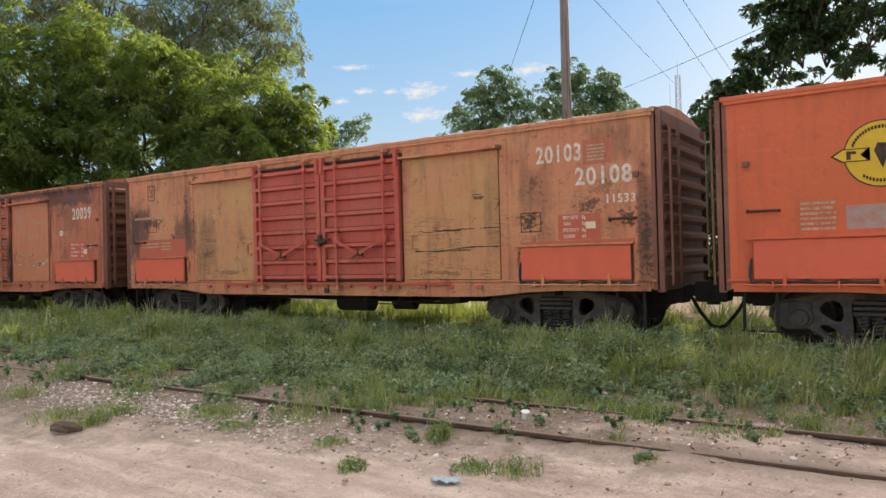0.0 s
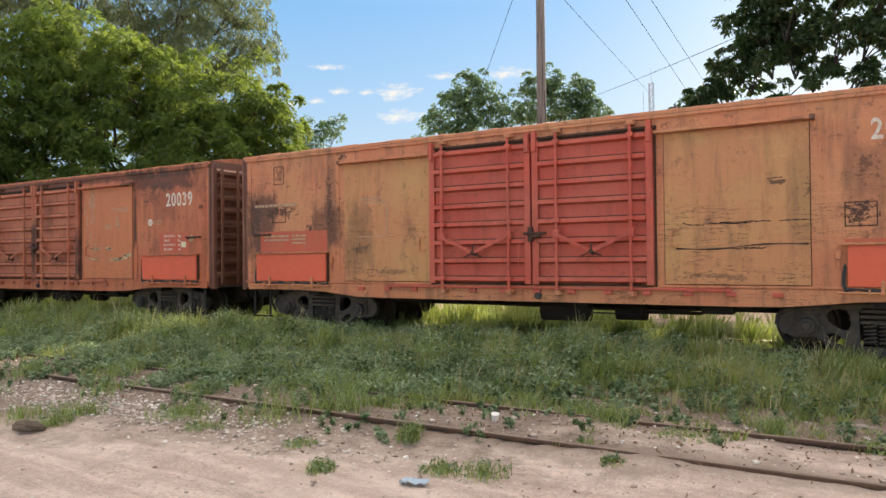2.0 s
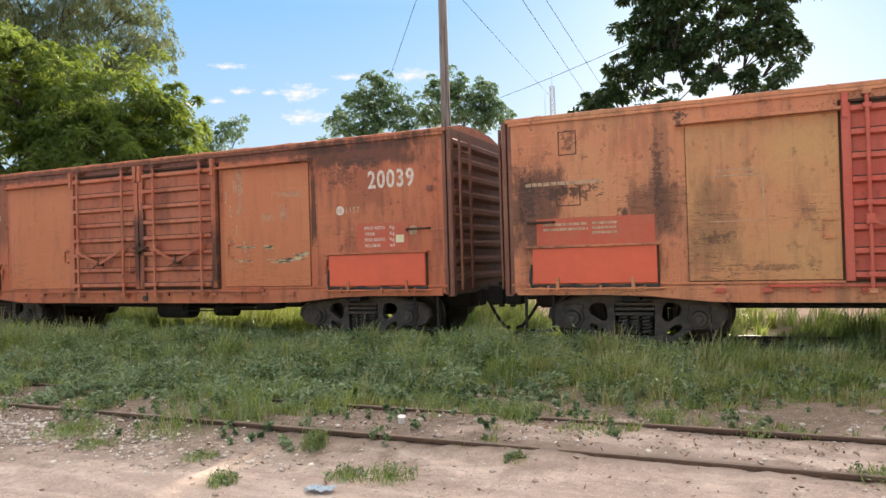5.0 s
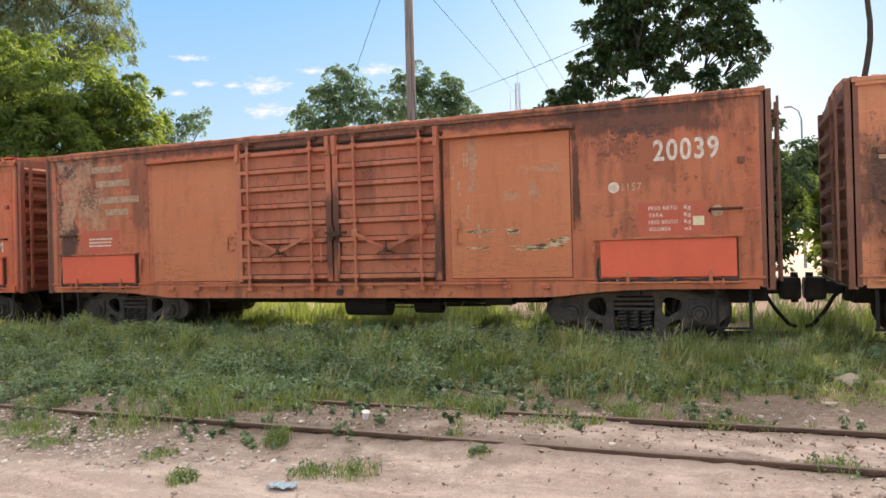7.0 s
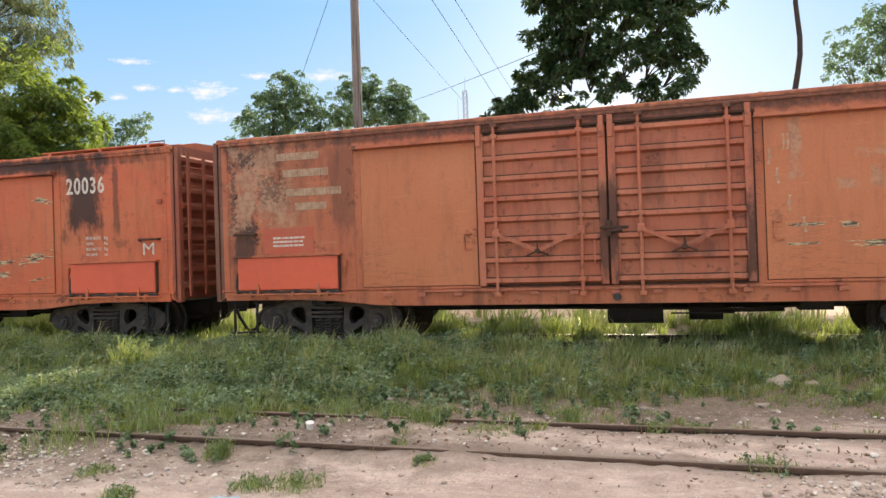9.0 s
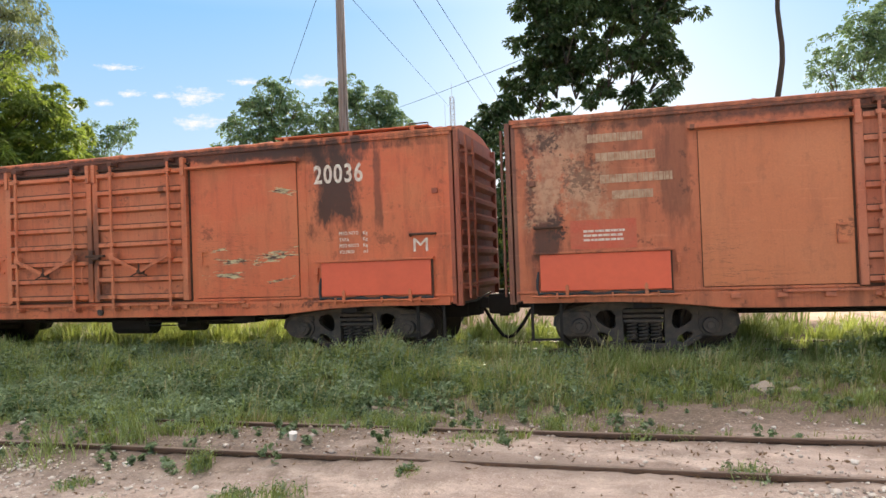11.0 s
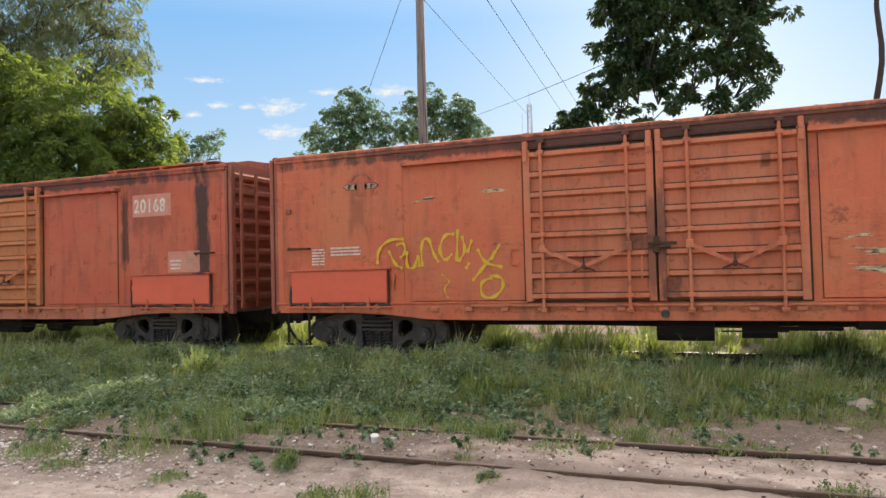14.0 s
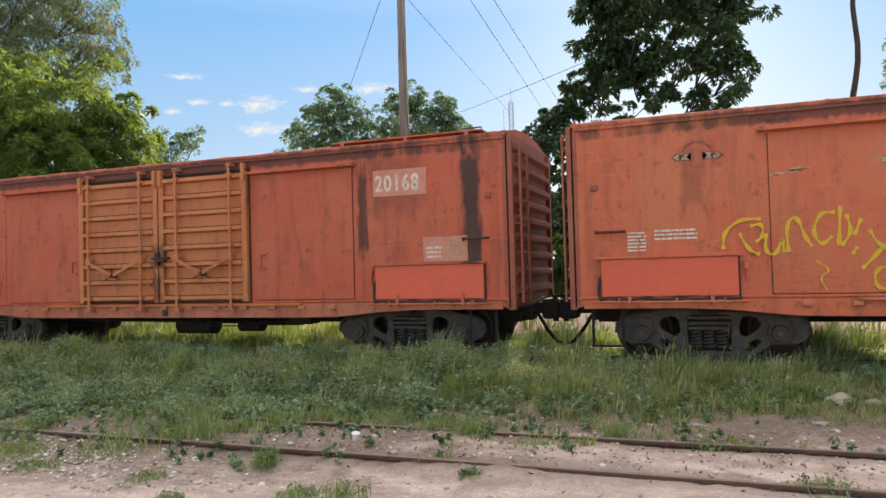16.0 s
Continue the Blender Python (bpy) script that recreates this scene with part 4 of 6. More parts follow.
OCHRE = paint("ochre_panel_paint", (0.6, 0.27, 0.125), 0.38, (0.58, 0.35, 0.15), spots=((-3.35, 1.9, 0.3, 0.6, 0.35), (3.6, 2.2, 0.2, 0.8, 0.25)), marks=((-2.2, 1.97, 0.14, 0.18, 0.3), (3.7, 2.35, 0.1, 0.12, 0.7), (-3.3, 1.7, 0.3, 0.1, 0.6), (2.6, 1.25, 0.5, 0.06, 0.5), (3.3, 2.45, 0.15, 0.03, 0.8), (-2.7, 1.3, 0.6, 0.06, 0.5)), cracks=(2.2, 0.95))
RED = paint("brick_red_door_paint", (0.58, 0.095, 0.062), 0.35, (0.58, 0.155, 0.11))
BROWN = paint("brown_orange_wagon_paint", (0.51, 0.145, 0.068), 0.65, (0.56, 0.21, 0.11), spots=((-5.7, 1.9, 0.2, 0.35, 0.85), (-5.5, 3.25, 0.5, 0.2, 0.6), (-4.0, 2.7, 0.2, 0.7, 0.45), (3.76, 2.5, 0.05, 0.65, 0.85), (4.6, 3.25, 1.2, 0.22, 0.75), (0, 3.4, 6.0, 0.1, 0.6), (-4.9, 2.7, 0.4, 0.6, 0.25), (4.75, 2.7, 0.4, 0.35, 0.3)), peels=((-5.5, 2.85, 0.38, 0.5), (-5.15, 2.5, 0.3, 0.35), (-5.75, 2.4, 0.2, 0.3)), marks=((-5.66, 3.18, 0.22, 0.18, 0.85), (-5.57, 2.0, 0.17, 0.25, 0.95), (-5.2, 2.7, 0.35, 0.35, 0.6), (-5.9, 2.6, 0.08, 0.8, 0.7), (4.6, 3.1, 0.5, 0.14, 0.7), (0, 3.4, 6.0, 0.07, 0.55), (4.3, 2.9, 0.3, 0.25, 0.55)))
CLAY = paint("clay_orange_panel_paint", (0.58, 0.192, 0.086), 0.15, (0.6, 0.232, 0.118), peels=((2.25, 2.85, 0.07, 0.35), (2.85, 2.3, 0.12, 0.06), (3.3, 2.68, 0.25, 0.06), (3.15, 2.42, 0.07, 0.16)), scrapes=((3.25, 1.58, 0.44, 0.05, 0.08), (3.5, 1.66, 0.2, 0.04, 0.12), (2.4, 1.82, 0.3, 0.025, 0.0), (2.85, 1.8, 0.12, 0.04, 0.0), (2.35, 1.58, 0.3, 0.02, 0.0)), marks=((2.05, 1.95, 0.1, 0.14, 0.35), (-2.0, 1.86, 0.12, 0.13, 0.5)), cracks=(1.9, 0.5))
RUST_RED = paint("rusty_red_door_paint", (0.5, 0.14, 0.073), 0.65, (0.56, 0.22, 0.132), spots=((-0.06, 1.85, 0.12, 0.75, 0.8), (1.72, 1.65, 0.07, 0.6, 0.85), (0.55, 2.6, 0.16, 0.5, 0.35), (1.0, 1.55, 0.3, 0.1, 0.35)))
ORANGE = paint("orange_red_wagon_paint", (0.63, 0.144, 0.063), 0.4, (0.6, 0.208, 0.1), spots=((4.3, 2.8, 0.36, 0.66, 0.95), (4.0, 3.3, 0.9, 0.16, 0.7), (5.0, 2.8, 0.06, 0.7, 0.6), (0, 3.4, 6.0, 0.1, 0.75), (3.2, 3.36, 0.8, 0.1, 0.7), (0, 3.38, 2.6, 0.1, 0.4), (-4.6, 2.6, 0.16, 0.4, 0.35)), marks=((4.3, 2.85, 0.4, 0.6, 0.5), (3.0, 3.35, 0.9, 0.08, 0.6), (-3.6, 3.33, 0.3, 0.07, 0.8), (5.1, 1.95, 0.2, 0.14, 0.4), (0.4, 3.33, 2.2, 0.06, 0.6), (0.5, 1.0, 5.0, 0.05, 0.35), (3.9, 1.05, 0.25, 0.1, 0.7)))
SCRAPED = paint("scraped_orange_panel_paint", (0.64, 0.148, 0.064), 0.22, (0.61, 0.208, 0.1), scrapes=((2.56, 1.70, 0.3, 0.06, 0.0), (2.43, 1.49, 0.34, 0.06, 0.0), (3.32, 1.77, 0.42, 0.1, 0.18), (3.45, 2.76, 0.24, 0.06, -0.25), (2.33, 1.9, 0.18, 0.03, 0.1), (3.43, 1.41, 0.26, 0.03, 0.15), (-3.44, 2.68, 0.22, 0.045, 0.1), (-2.36, 2.74, 0.25, 0.035, 0.0)), marks=((2.08, 2.17, 0.13, 0.15, 0.45), (-2.2, 1.95, 0.3, 0.03, 0.6)), cracks=(2.2, 0.4))
ORANGE_D = paint("orange_red_door_paint", (0.6, 0.16, 0.07), 0.55, (0.62, 0.235, 0.128), spots=((-0.06, 1.9, 0.12, 0.8, 0.6), (0.1, 1.3, 0.15, 0.15, 0.6), (-0.3, 1.9, 0.2, 0.1, 0.5), (1.3, 2.9, 0.06, 0.1, 0.6)))
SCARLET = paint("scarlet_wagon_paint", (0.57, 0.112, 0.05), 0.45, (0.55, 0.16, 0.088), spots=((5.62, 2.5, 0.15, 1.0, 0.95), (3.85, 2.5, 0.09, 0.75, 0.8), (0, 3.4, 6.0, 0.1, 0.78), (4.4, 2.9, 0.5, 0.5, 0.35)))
SCARLET_D = paint("sunburnt_door_paint", (0.6, 0.19, 0.065), 0.4, (0.62, 0.25, 0.1), spots=((-0.08, 1.35, 0.1, 0.25, 0.75), (-0.06, 1.9, 0.15, 0.2, 0.6)))
VERMILION = paint("vermilion_wagon_paint", (0.68, 0.13, 0.05), 0.15, (0.62, 0.15, 0.06))
# grimy end paints, darkened further to hold the shade between the cars
END_RED = paint("grimy_shaded_red_end_paint", (0.34, 0.08, 0.045), 0.6, (0.38, 0.15, 0.09))
END_DARK = paint("grimy_shaded_end_paint", (0.19, 0.07, 0.045), 0.6, (0.26, 0.13, 0.085))

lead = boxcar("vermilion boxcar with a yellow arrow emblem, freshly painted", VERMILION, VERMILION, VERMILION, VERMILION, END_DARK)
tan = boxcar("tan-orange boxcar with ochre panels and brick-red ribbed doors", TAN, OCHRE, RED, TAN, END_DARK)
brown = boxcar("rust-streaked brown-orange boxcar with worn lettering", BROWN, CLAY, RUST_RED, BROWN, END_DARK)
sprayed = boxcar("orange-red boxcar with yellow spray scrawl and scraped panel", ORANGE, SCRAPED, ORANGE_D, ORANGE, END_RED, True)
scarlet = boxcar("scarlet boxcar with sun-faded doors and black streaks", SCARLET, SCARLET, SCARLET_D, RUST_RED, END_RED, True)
START = {lead: 13.216, tan: 0.0, brown: -13.312, sprayed: -26.491, scarlet: -39.773}


def emblem(car, x, z, r, disc_mat, tab_mat=YELLOW, ink=BLACKLINE):
    """Round emblem with two arrow tabs, as plain shapes."""
    bm = bmesh.new()
    slab(bm, [(x + r * math.cos(a * math.tau / 40), z + r * math.sin(a * math.tau / 40)) for a in range(40)], -SIDE - 0.004, -SIDE)
    disc = part("emblem", fixed(bm), disc_mat, car, "round painted emblem with arrow tabs")
    bm = bmesh.new()
    for k in range(40):
        a, b = k * math.tau / 40, (k + 1) * math.tau / 40
        bm.faces.new([bm.verts.new((x + q * math.cos(w), -SIDE - 0.0055, z + q * math.sin(w))) for q, w in ((r, a), (r, b), (r * 0.965, b), (r * 0.965, a))])
    part("ring", bm, ink, disc)
    for s in (-1, 1):
        tab = [(0.3, 0.2), (1.05, 0.2), (1.35, 0.0), (1.05, -0.2), (0.3, -0.2), (0.5, 0)]
        for grow, yy, m, nm in ((1.0, 0.008, BLACKLINE, "tab_border"), (0.84, 0.011, tab_mat, "arrow_tab")):
            bm = bmesh.new()
            pts = [(x + s * r * (0.82 + (u - 0.82) * grow), z + r * v * grow) for u, v in tab]
            slab(bm, pts if s > 0 else pts[::-1], -SIDE - yy, -SIDE - yy + 0.004)
            part(nm, fixed(bm), m, disc)
        bm = bmesh.new()
        box(bm, x + s * r * 0.82 - r * 0.1, x + s * r * 0.82 + r * 0.02, -SIDE - 0.014, -SIDE - 0.011, z - r * 0.13, z + r * 0.13)
        box(bm, x + s * r * 0.82 + r * 0.02, x + s * r * 0.82 + r * 0.16, -SIDE - 0.014, -SIDE - 0.011, z + r * 0.03, z + r * 0.12)
        part("mark", bm, BLACKLINE, disc)
    bm = bmesh.new()
    slab(bm, [(x - 0.1 * r, z + 0.32 * r), (x + 0.2 * r, z + 0.3 * r), (x + 0.26 * r, z), (x + 0.1 * r, z - 0.2 * r), (x + 0.02 * r, z - 0.45 * r), (x - 0.08 * r, z - 0.2 * r), (x - 0.2 * r, z + 0.1 * r)], -SIDE - 0.008, -SIDE - 0.004)
    part("map_shape", fixed(bm), ink, disc)
    bm = bmesh.new()
    for k in range(22):
        a = math.pi * (0.12 + 0.76 * k / 21)
        for sg in (1, -1):
            if sg < 0 and not 4 < k < 17:
                continue
            c, s_ = math.cos(a), sg * math.sin(a)
            q = r * 0.8
            box(bm, x + q * c - 0.012, x + q * c + 0.012, -SIDE - 0.008, -SIDE - 0.004, z + q * s_ - 0.02, z + q * s_ + 0.02)
    tagged(part("ring_writing", bm, ink, disc), kind="stuff")


def data_rows(car, x, z, wide, y=-SIDE - 0.005, material=WHITE, pitch=0.093):
    """Four stencilled lines of load data, the units in a column beside them."""
    for k, (word, unit, w) in enumerate((("PESO NETO", "Kg", 1.0), ("TARA", "Kg", 0.5), ("PESO BRUTO", "Kg", 1.0), ("VOLUMEN", "m3", 0.75))):
        lettering(word, x, z - k * pitch, 0.05, material, car, "stencil_line", y, wide * 0.68 * w, 0.02)
        lettering(unit, x + wide * 0.84, z - k * pitch, 0.05, material, car, "stencil_unit", y, wide * 0.15, 0.02)


# lead car
emblem(lead, -4.36, 2.62, 0.4, YELLOW)
decal("scraped_patch", -4.75, -3.9, 1.73, 2.02, PRIMER, lead, "greyed primer patch", ragged=0.0042)
bars(-5.25, -4.85, 1.72, 2.1, 6, FADED, lead, "worn_stencil")
# tan car
lettering("20103", 4.34, 2.9, 0.25, WHITE, tan, wide=0.73)
lettering("20108", 4.97, 2.53, 0.25, WHITE, tan, wide=0.86)
lettering("11533", 5.45, 2.24, 0.12, WHITE, tan, "stencil_digits", wide=0.42)
decal("patch", 4.05, 5.85, 1.668, 1.712, PLACARD, tan, "brick-red touched-up band", ragged=0.0035)
decal("placard", 4.68, 5.35, 1.72, 2.1, PLACARD, tan, "faded red data placard", ragged=0.0042)
data_rows(tan, 4.76, 2.03, 0.36)
decal("paper", 5.12, 5.27, 1.88, 1.98, CREAM, tan, "cream paper label", y=-SIDE - 0.005)
decal("stencil_patch", 5.1, 5.55, 2.82, 3.18, RUST_RED, tan, "rusty square around a worn mark", ragged=0.0035)
bars(5.16, 5.45, 2.86, 3.12, 5, FADED, tan)
for x0, x1, z0, z1 in ((4.05, 4.4, 1.86, 2.16), (-5.4, -5.14, 2.94, 3.28), (-5.45, -5.1, 2.22, 2.47)):
    bm = bmesh.new()
    for p, q, u, v in ((x0, x1, z0, z0 + 0.014), (x0, x1, z1 - 0.014, z1), (x0, x0 + 0.014, z0 + 0.014, z1 - 0.014), (x1 - 0.014, x1, z0 + 0.014, z1 - 0.014)):
        box(bm, p, q, -SIDE - 0.004, -SIDE, u, v)
    part("stencil_frame", bm, GAP, tan)
decal("placard", -5.75, -4.1, 1.67, 2.05, PLACARD, tan, "faded red data placard", ragged=0.0049)
bars(-5.65, -5.0, 1.86, 2.0, 2, FADED, tan, words=5)
bars(-4.95, -4.6, 1.8, 2.0, 3, FADED, tan, words=4)
bars(-5.9, -4.8, 2.5, 2.6, 1, FADED, tan, words=8)
bm = bmesh.new()
for a, b, c, d in ((-3.4, -2.75, 2.49, 2.505), (-2.765, -2.75, 1.9, 2.5), (-3.4, -2.75, 1.9, 1.912)):
    box(bm, a, b, -SIDE - 0.03, -SIDE - 0.024, c, d)
part("chalk_frame", bm, FADED, tan)
lettering("PUBLICIDAD", -3.32, 2.54, 0.05, FADED, tan, "stencil_line", -SIDE - 0.027, 0.48, 0.01)
for k in range(9):
    x, z = random.uniform(2.1, 3.5), random.choice((1.35, 1.62, 1.95, 2.5))
    pts = [(x + j * 0.09, z + random.uniform(-0.02, 0.02)) for j in range(random.randint(3, 7))]
    stroke(pts, 0.008, tan, BLACKLINE, -SIDE - 0.028, "dent_crease")
stroke([(2.05, 1.62), (2.6, 1.6), (3.1, 1.67), (3.66, 1.66)], 0.012, tan, BLACKLINE, -SIDE - 0.028, "dent_crease")
# brown car
lettering("20039", 4.8, 2.68, 0.27, WHITE, brown, wide=0.82)
lettering("1157", 4.38, 2.3, 0.1, FADED, brown, "stencil_digits", wide=0.26)
for x, z, r, m in ((4.27, 2.35, 0.075, WHITE), (5.58, 1.98, 0.075, FADED)):
    bm = bmesh.new()
    slab(bm, [(x + r * math.cos(a * math.tau / 24), z + r * math.sin(a * math.tau / 24)) for a in range(24)], -SIDE - 0.004, -SIDE)
    part("paint_dot", fixed(bm), m, brown)
decal("placard", 4.58, 5.5, 1.69, 2.12, PLACARD, brown, "faded red data placard", ragged=0.0042)
data_rows(brown, 4.72, 2.02, 0.54)
decal("paper", 5.28, 5.42, 1.8, 1.92, CREAM, brown, "tilted cream paper label", y=-SIDE - 0.005)
for zz, x0, x1 in ((3.08, -5.1, -4.35), (2.82, -5.0, -4.2), (2.52, -4.95, -3.98), (2.3, -4.8, -4.25)):
    bars(x0, x1, zz, zz + 0.22, 1, FADED, brown, "worn_lettering", words=13)
decal("placard", -5.38, -4.5, 1.69, 2.08, PLACARD, brown, "faded red data placard", ragged=0.0042)
bars(-5.2, -4.65, 1.78, 1.96, 3, WHITE, brown, words=5)
for k in range(6):
    x = random.uniform(1.95, 2.5)
    z = random.uniform(1.9, 3.0)
    stroke([(x, z), (x + random.uniform(-0.02, 0.02), z - 0.1), (x + random.uniform(-0.03, 0.03), z - 0.2)], random.uniform(0.006, 0.02), brown, FADED, -SIDE - 0.028, "paint_fade")
# sprayed car
lettering("20036", 3.97, 2.84, 0.27, WHITE, sprayed)
lettering("M", 5.53, 1.75, 0.2, WHITE, sprayed, "letter", wide=0.22, bold=0.0)
data_rows(sprayed, 4.36, 2.04, 0.46)
emblem(sprayed, -4.53, 2.95, 0.24, ORANGE, FADED, RUST_RED)
bars(-5.45, -5.2, 1.72, 2.0, 6, WHITE, sprayed, words=1)
bars(-5.1, -4.55, 1.86, 2.02, 3, WHITE, sprayed, words=5)
W = -SIDE - 0.029
scrawl = [
    [(-4.25, 1.72), (-4.24, 1.94), (-4.04, 2.1), (-3.79, 2.09)], [(-4.05, 1.92), (-3.95, 1.7), (-3.82, 1.64)], [(-3.92, 2.0), (-3.78, 2.04), (-3.77, 1.87), (-3.86, 1.8)],
    [(-3.74, 1.9), (-3.76, 1.66), (-3.62, 1.62), (-3.56, 1.88), (-3.54, 1.66)], [(-3.49, 1.66), (-3.51, 2.02), (-3.38, 2.12), (-3.3, 1.84), (-3.22, 1.72)],
    [(-2.96, 2.13), (-3.12, 2.14), (-3.22, 1.9), (-3.12, 1.72), (-3.0, 1.84)], [(-2.9, 2.2), (-2.93, 1.72)], [(-2.84, 2.1), (-2.78, 1.88), (-2.9, 1.72)],
    [(-2.68, 2.04), (-2.76, 1.84)], [(-2.73, 1.7), (-2.79, 1.61)], [(-2.6, 1.9), (-2.49, 1.68), (-2.22, 1.62)], [(-2.32, 1.86), (-2.55, 1.58), (-2.69, 1.43)], [(-2.25, 1.96), (-2.4, 1.73)],
    [(-2.38, 1.47), (-2.56, 1.42), (-2.56, 1.2), (-2.38, 1.17), (-2.22, 1.3), (-2.22, 1.48), (-2.42, 1.5)], [(-3.18, 1.54), (-3.02, 1.42), (-3.16, 1.34), (-3.08, 1.18)],
]
for k, line in enumerate(scrawl):
    stroke(line, 0.012 if k == 14 else 0.026, sprayed, YELLOW, W - 0.0006 * k)
# scarlet car
decal("number_ground", 4.04, 4.93, 2.7, 3.1, PINK, scarlet, "pink-washed number ground", ragged=0.0028)
lettering("20168", 4.08, 2.78, 0.24, WHITE, scarlet, y=-SIDE - 0.006, wide=0.72)
decal("placard", 4.85, 5.55, 1.68, 2.05, PINK, scarlet, "pink-washed data placard", ragged=0.0052)
bars(4.9, 5.15, 1.72, 1.92, 3, WHITE, scarlet, words=3)
bars(5.25, 5.5, 1.72, 2.0, 7, FADED, scarlet, words=3)
# ---- grass, weeds and loose things on the ground ----
rng = np.random.default_rng(7)


def big_mesh(name, verts, tris, material, parent=None, quads_=False):
    me = bpy.data.meshes.new(name)
    k = 4 if quads_ else 3
    me.vertices.add(len(verts))
    me.vertices.foreach_set("co", np.ascontiguousarray(verts, dtype=np.float32).ravel())
    me.loops.add(len(tris) * k)
    me.loops.foreach_set("vertex_index", np.ascontiguousarray(tris, dtype=np.int32).ravel())
    me.polygons.add(len(tris))
    me.polygons.foreach_set("loop_start", np.arange(0, len(tris) * k, k, dtype=np.int32))
    me.update(calc_edges=True)
    me.materials.append(material)
    ob = new(name, me)
    ob.parent = parent
    return ob


def blades(x, y, z, h, w, lean, sway=0.35):
    """Bent grass blades, five corners each."""
    n = len(x)
    a = rng.uniform(0, math.tau, n)
    b = rng.uniform(0, math.tau, n)
    dx, dy = np.cos(a) * w / 2, np.sin(a) * w / 2
    lx, ly = np.cos(b) * lean * h + sway * lean * h, np.sin(b) * lean * h
    base = np.stack([x, y, z], 1)
    side = np.stack([dx, dy, 0 * dx], 1)
    mid = base + np.stack([lx * 0.3, ly * 0.3, h * 0.6], 1)
    tip = base + np.stack([lx, ly, h * (1 - 0.3 * lean)], 1)
    v = np.stack([base - side, base + side, mid - side * 0.8, mid + side * 0.8, tip], 1).reshape(-1, 3)
    f = np.array([[0, 1, 3], [0, 3, 2], [2, 3, 4]])[None] + (np.arange(n) * 5)[:, None, None]
    return v, f.reshape(-1, 3)


def front_edge(x):
    """Where the tall grass begins: close to the siding on one side, further back where the soil is bare."""
    return 5.72 + 0.6 / (1 + np.exp(-(x + 3.6) * 2.2)) + 1.15 / (1 + np.exp(-(x + 1.4) * 1.5)) + 0.2 * np.sin(x * 1.7) + 0.12 * np.sin(x * 4.1 + 1)


def patchy(x, y):
    return 0.5 + 0.25 * np.sin(x * 1.3 + 2 * np.sin(y * 0.8)) + 0.25 * np.sin(y * 2.1 + x * 0.7 + 1.5 * np.sin(x * 0.9))


LUMPS = rng.uniform(0, 1, (160, 60))


def lumpy(x, y, cell):
    """Smooth random unevenness with lumps of about that many metres."""
    u, v = (x + 60) / cell, (y + 2) / cell
    i, j = np.floor(u).astype(int), np.floor(v).astype(int)
    a, b = u - i, v - j
    a, b = a * a * (3 - 2 * a), b * b * (3 - 2 * b)
    g = lambda p, q: LUMPS[p % 160, q % 60]
    return (g(i, j) * (1 - a) + g(i + 1, j) * a) * (1 - b) + (g(i, j + 1) * (1 - a) + g(i + 1, j + 1) * a) * b


def sow(n, x0, x1, y0, y1, keep):
    x, y = rng.uniform(x0, x1, n), rng.uniform(y0, y1, n)
    ok = rng.uniform(0, 1, n) < keep(x, y)
    return x[ok], y[ok]


def band(x, y):
    e = y - front_edge(x)
    return np.clip((e + 0.5 * (patchy(x * 2.3, y * 2.9) - 0.5)) / 1.3, 0, 1) * np.clip(0.15 + 1.5 * (lumpy(x, y, 0.45) - 0.2), 0.12, 1) * (0.5 + 0.5 * lumpy(x + 9, y, 1.3)) + 0.14 * np.clip(1 + e / 1.6, 0, 1) * (patchy(x * 1.9 + 1, y * 2.3) > 0.5)


def tall(x, y):
    e = np.clip((y - front_edge(x)) / 2.4, 0, 1)
    away = np.clip((y - 9.6) / 0.7, 0, 1) * np.clip((13.2 - y) / 0.7, 0, 1)
    e = e + 0.12 * np.clip((y - 8.3) / 1.2, 0, 1) + 0.2 * (y > 12)
    thin = 1 - 0.3 / (1 + np.exp(-(x + 1.5) * 1.5)) * (y < 10) - 0.1 * np.clip((y - 8.6), 0, 1) * (y < 10.2)
    return thin * (0.1 + 0.2 * e) * (0.1 + 1.1 * lumpy(x, y, 0.4) + 0.55 * lumpy(x + 5, y + 3, 1.2)) * (1 - 0.15 * away)


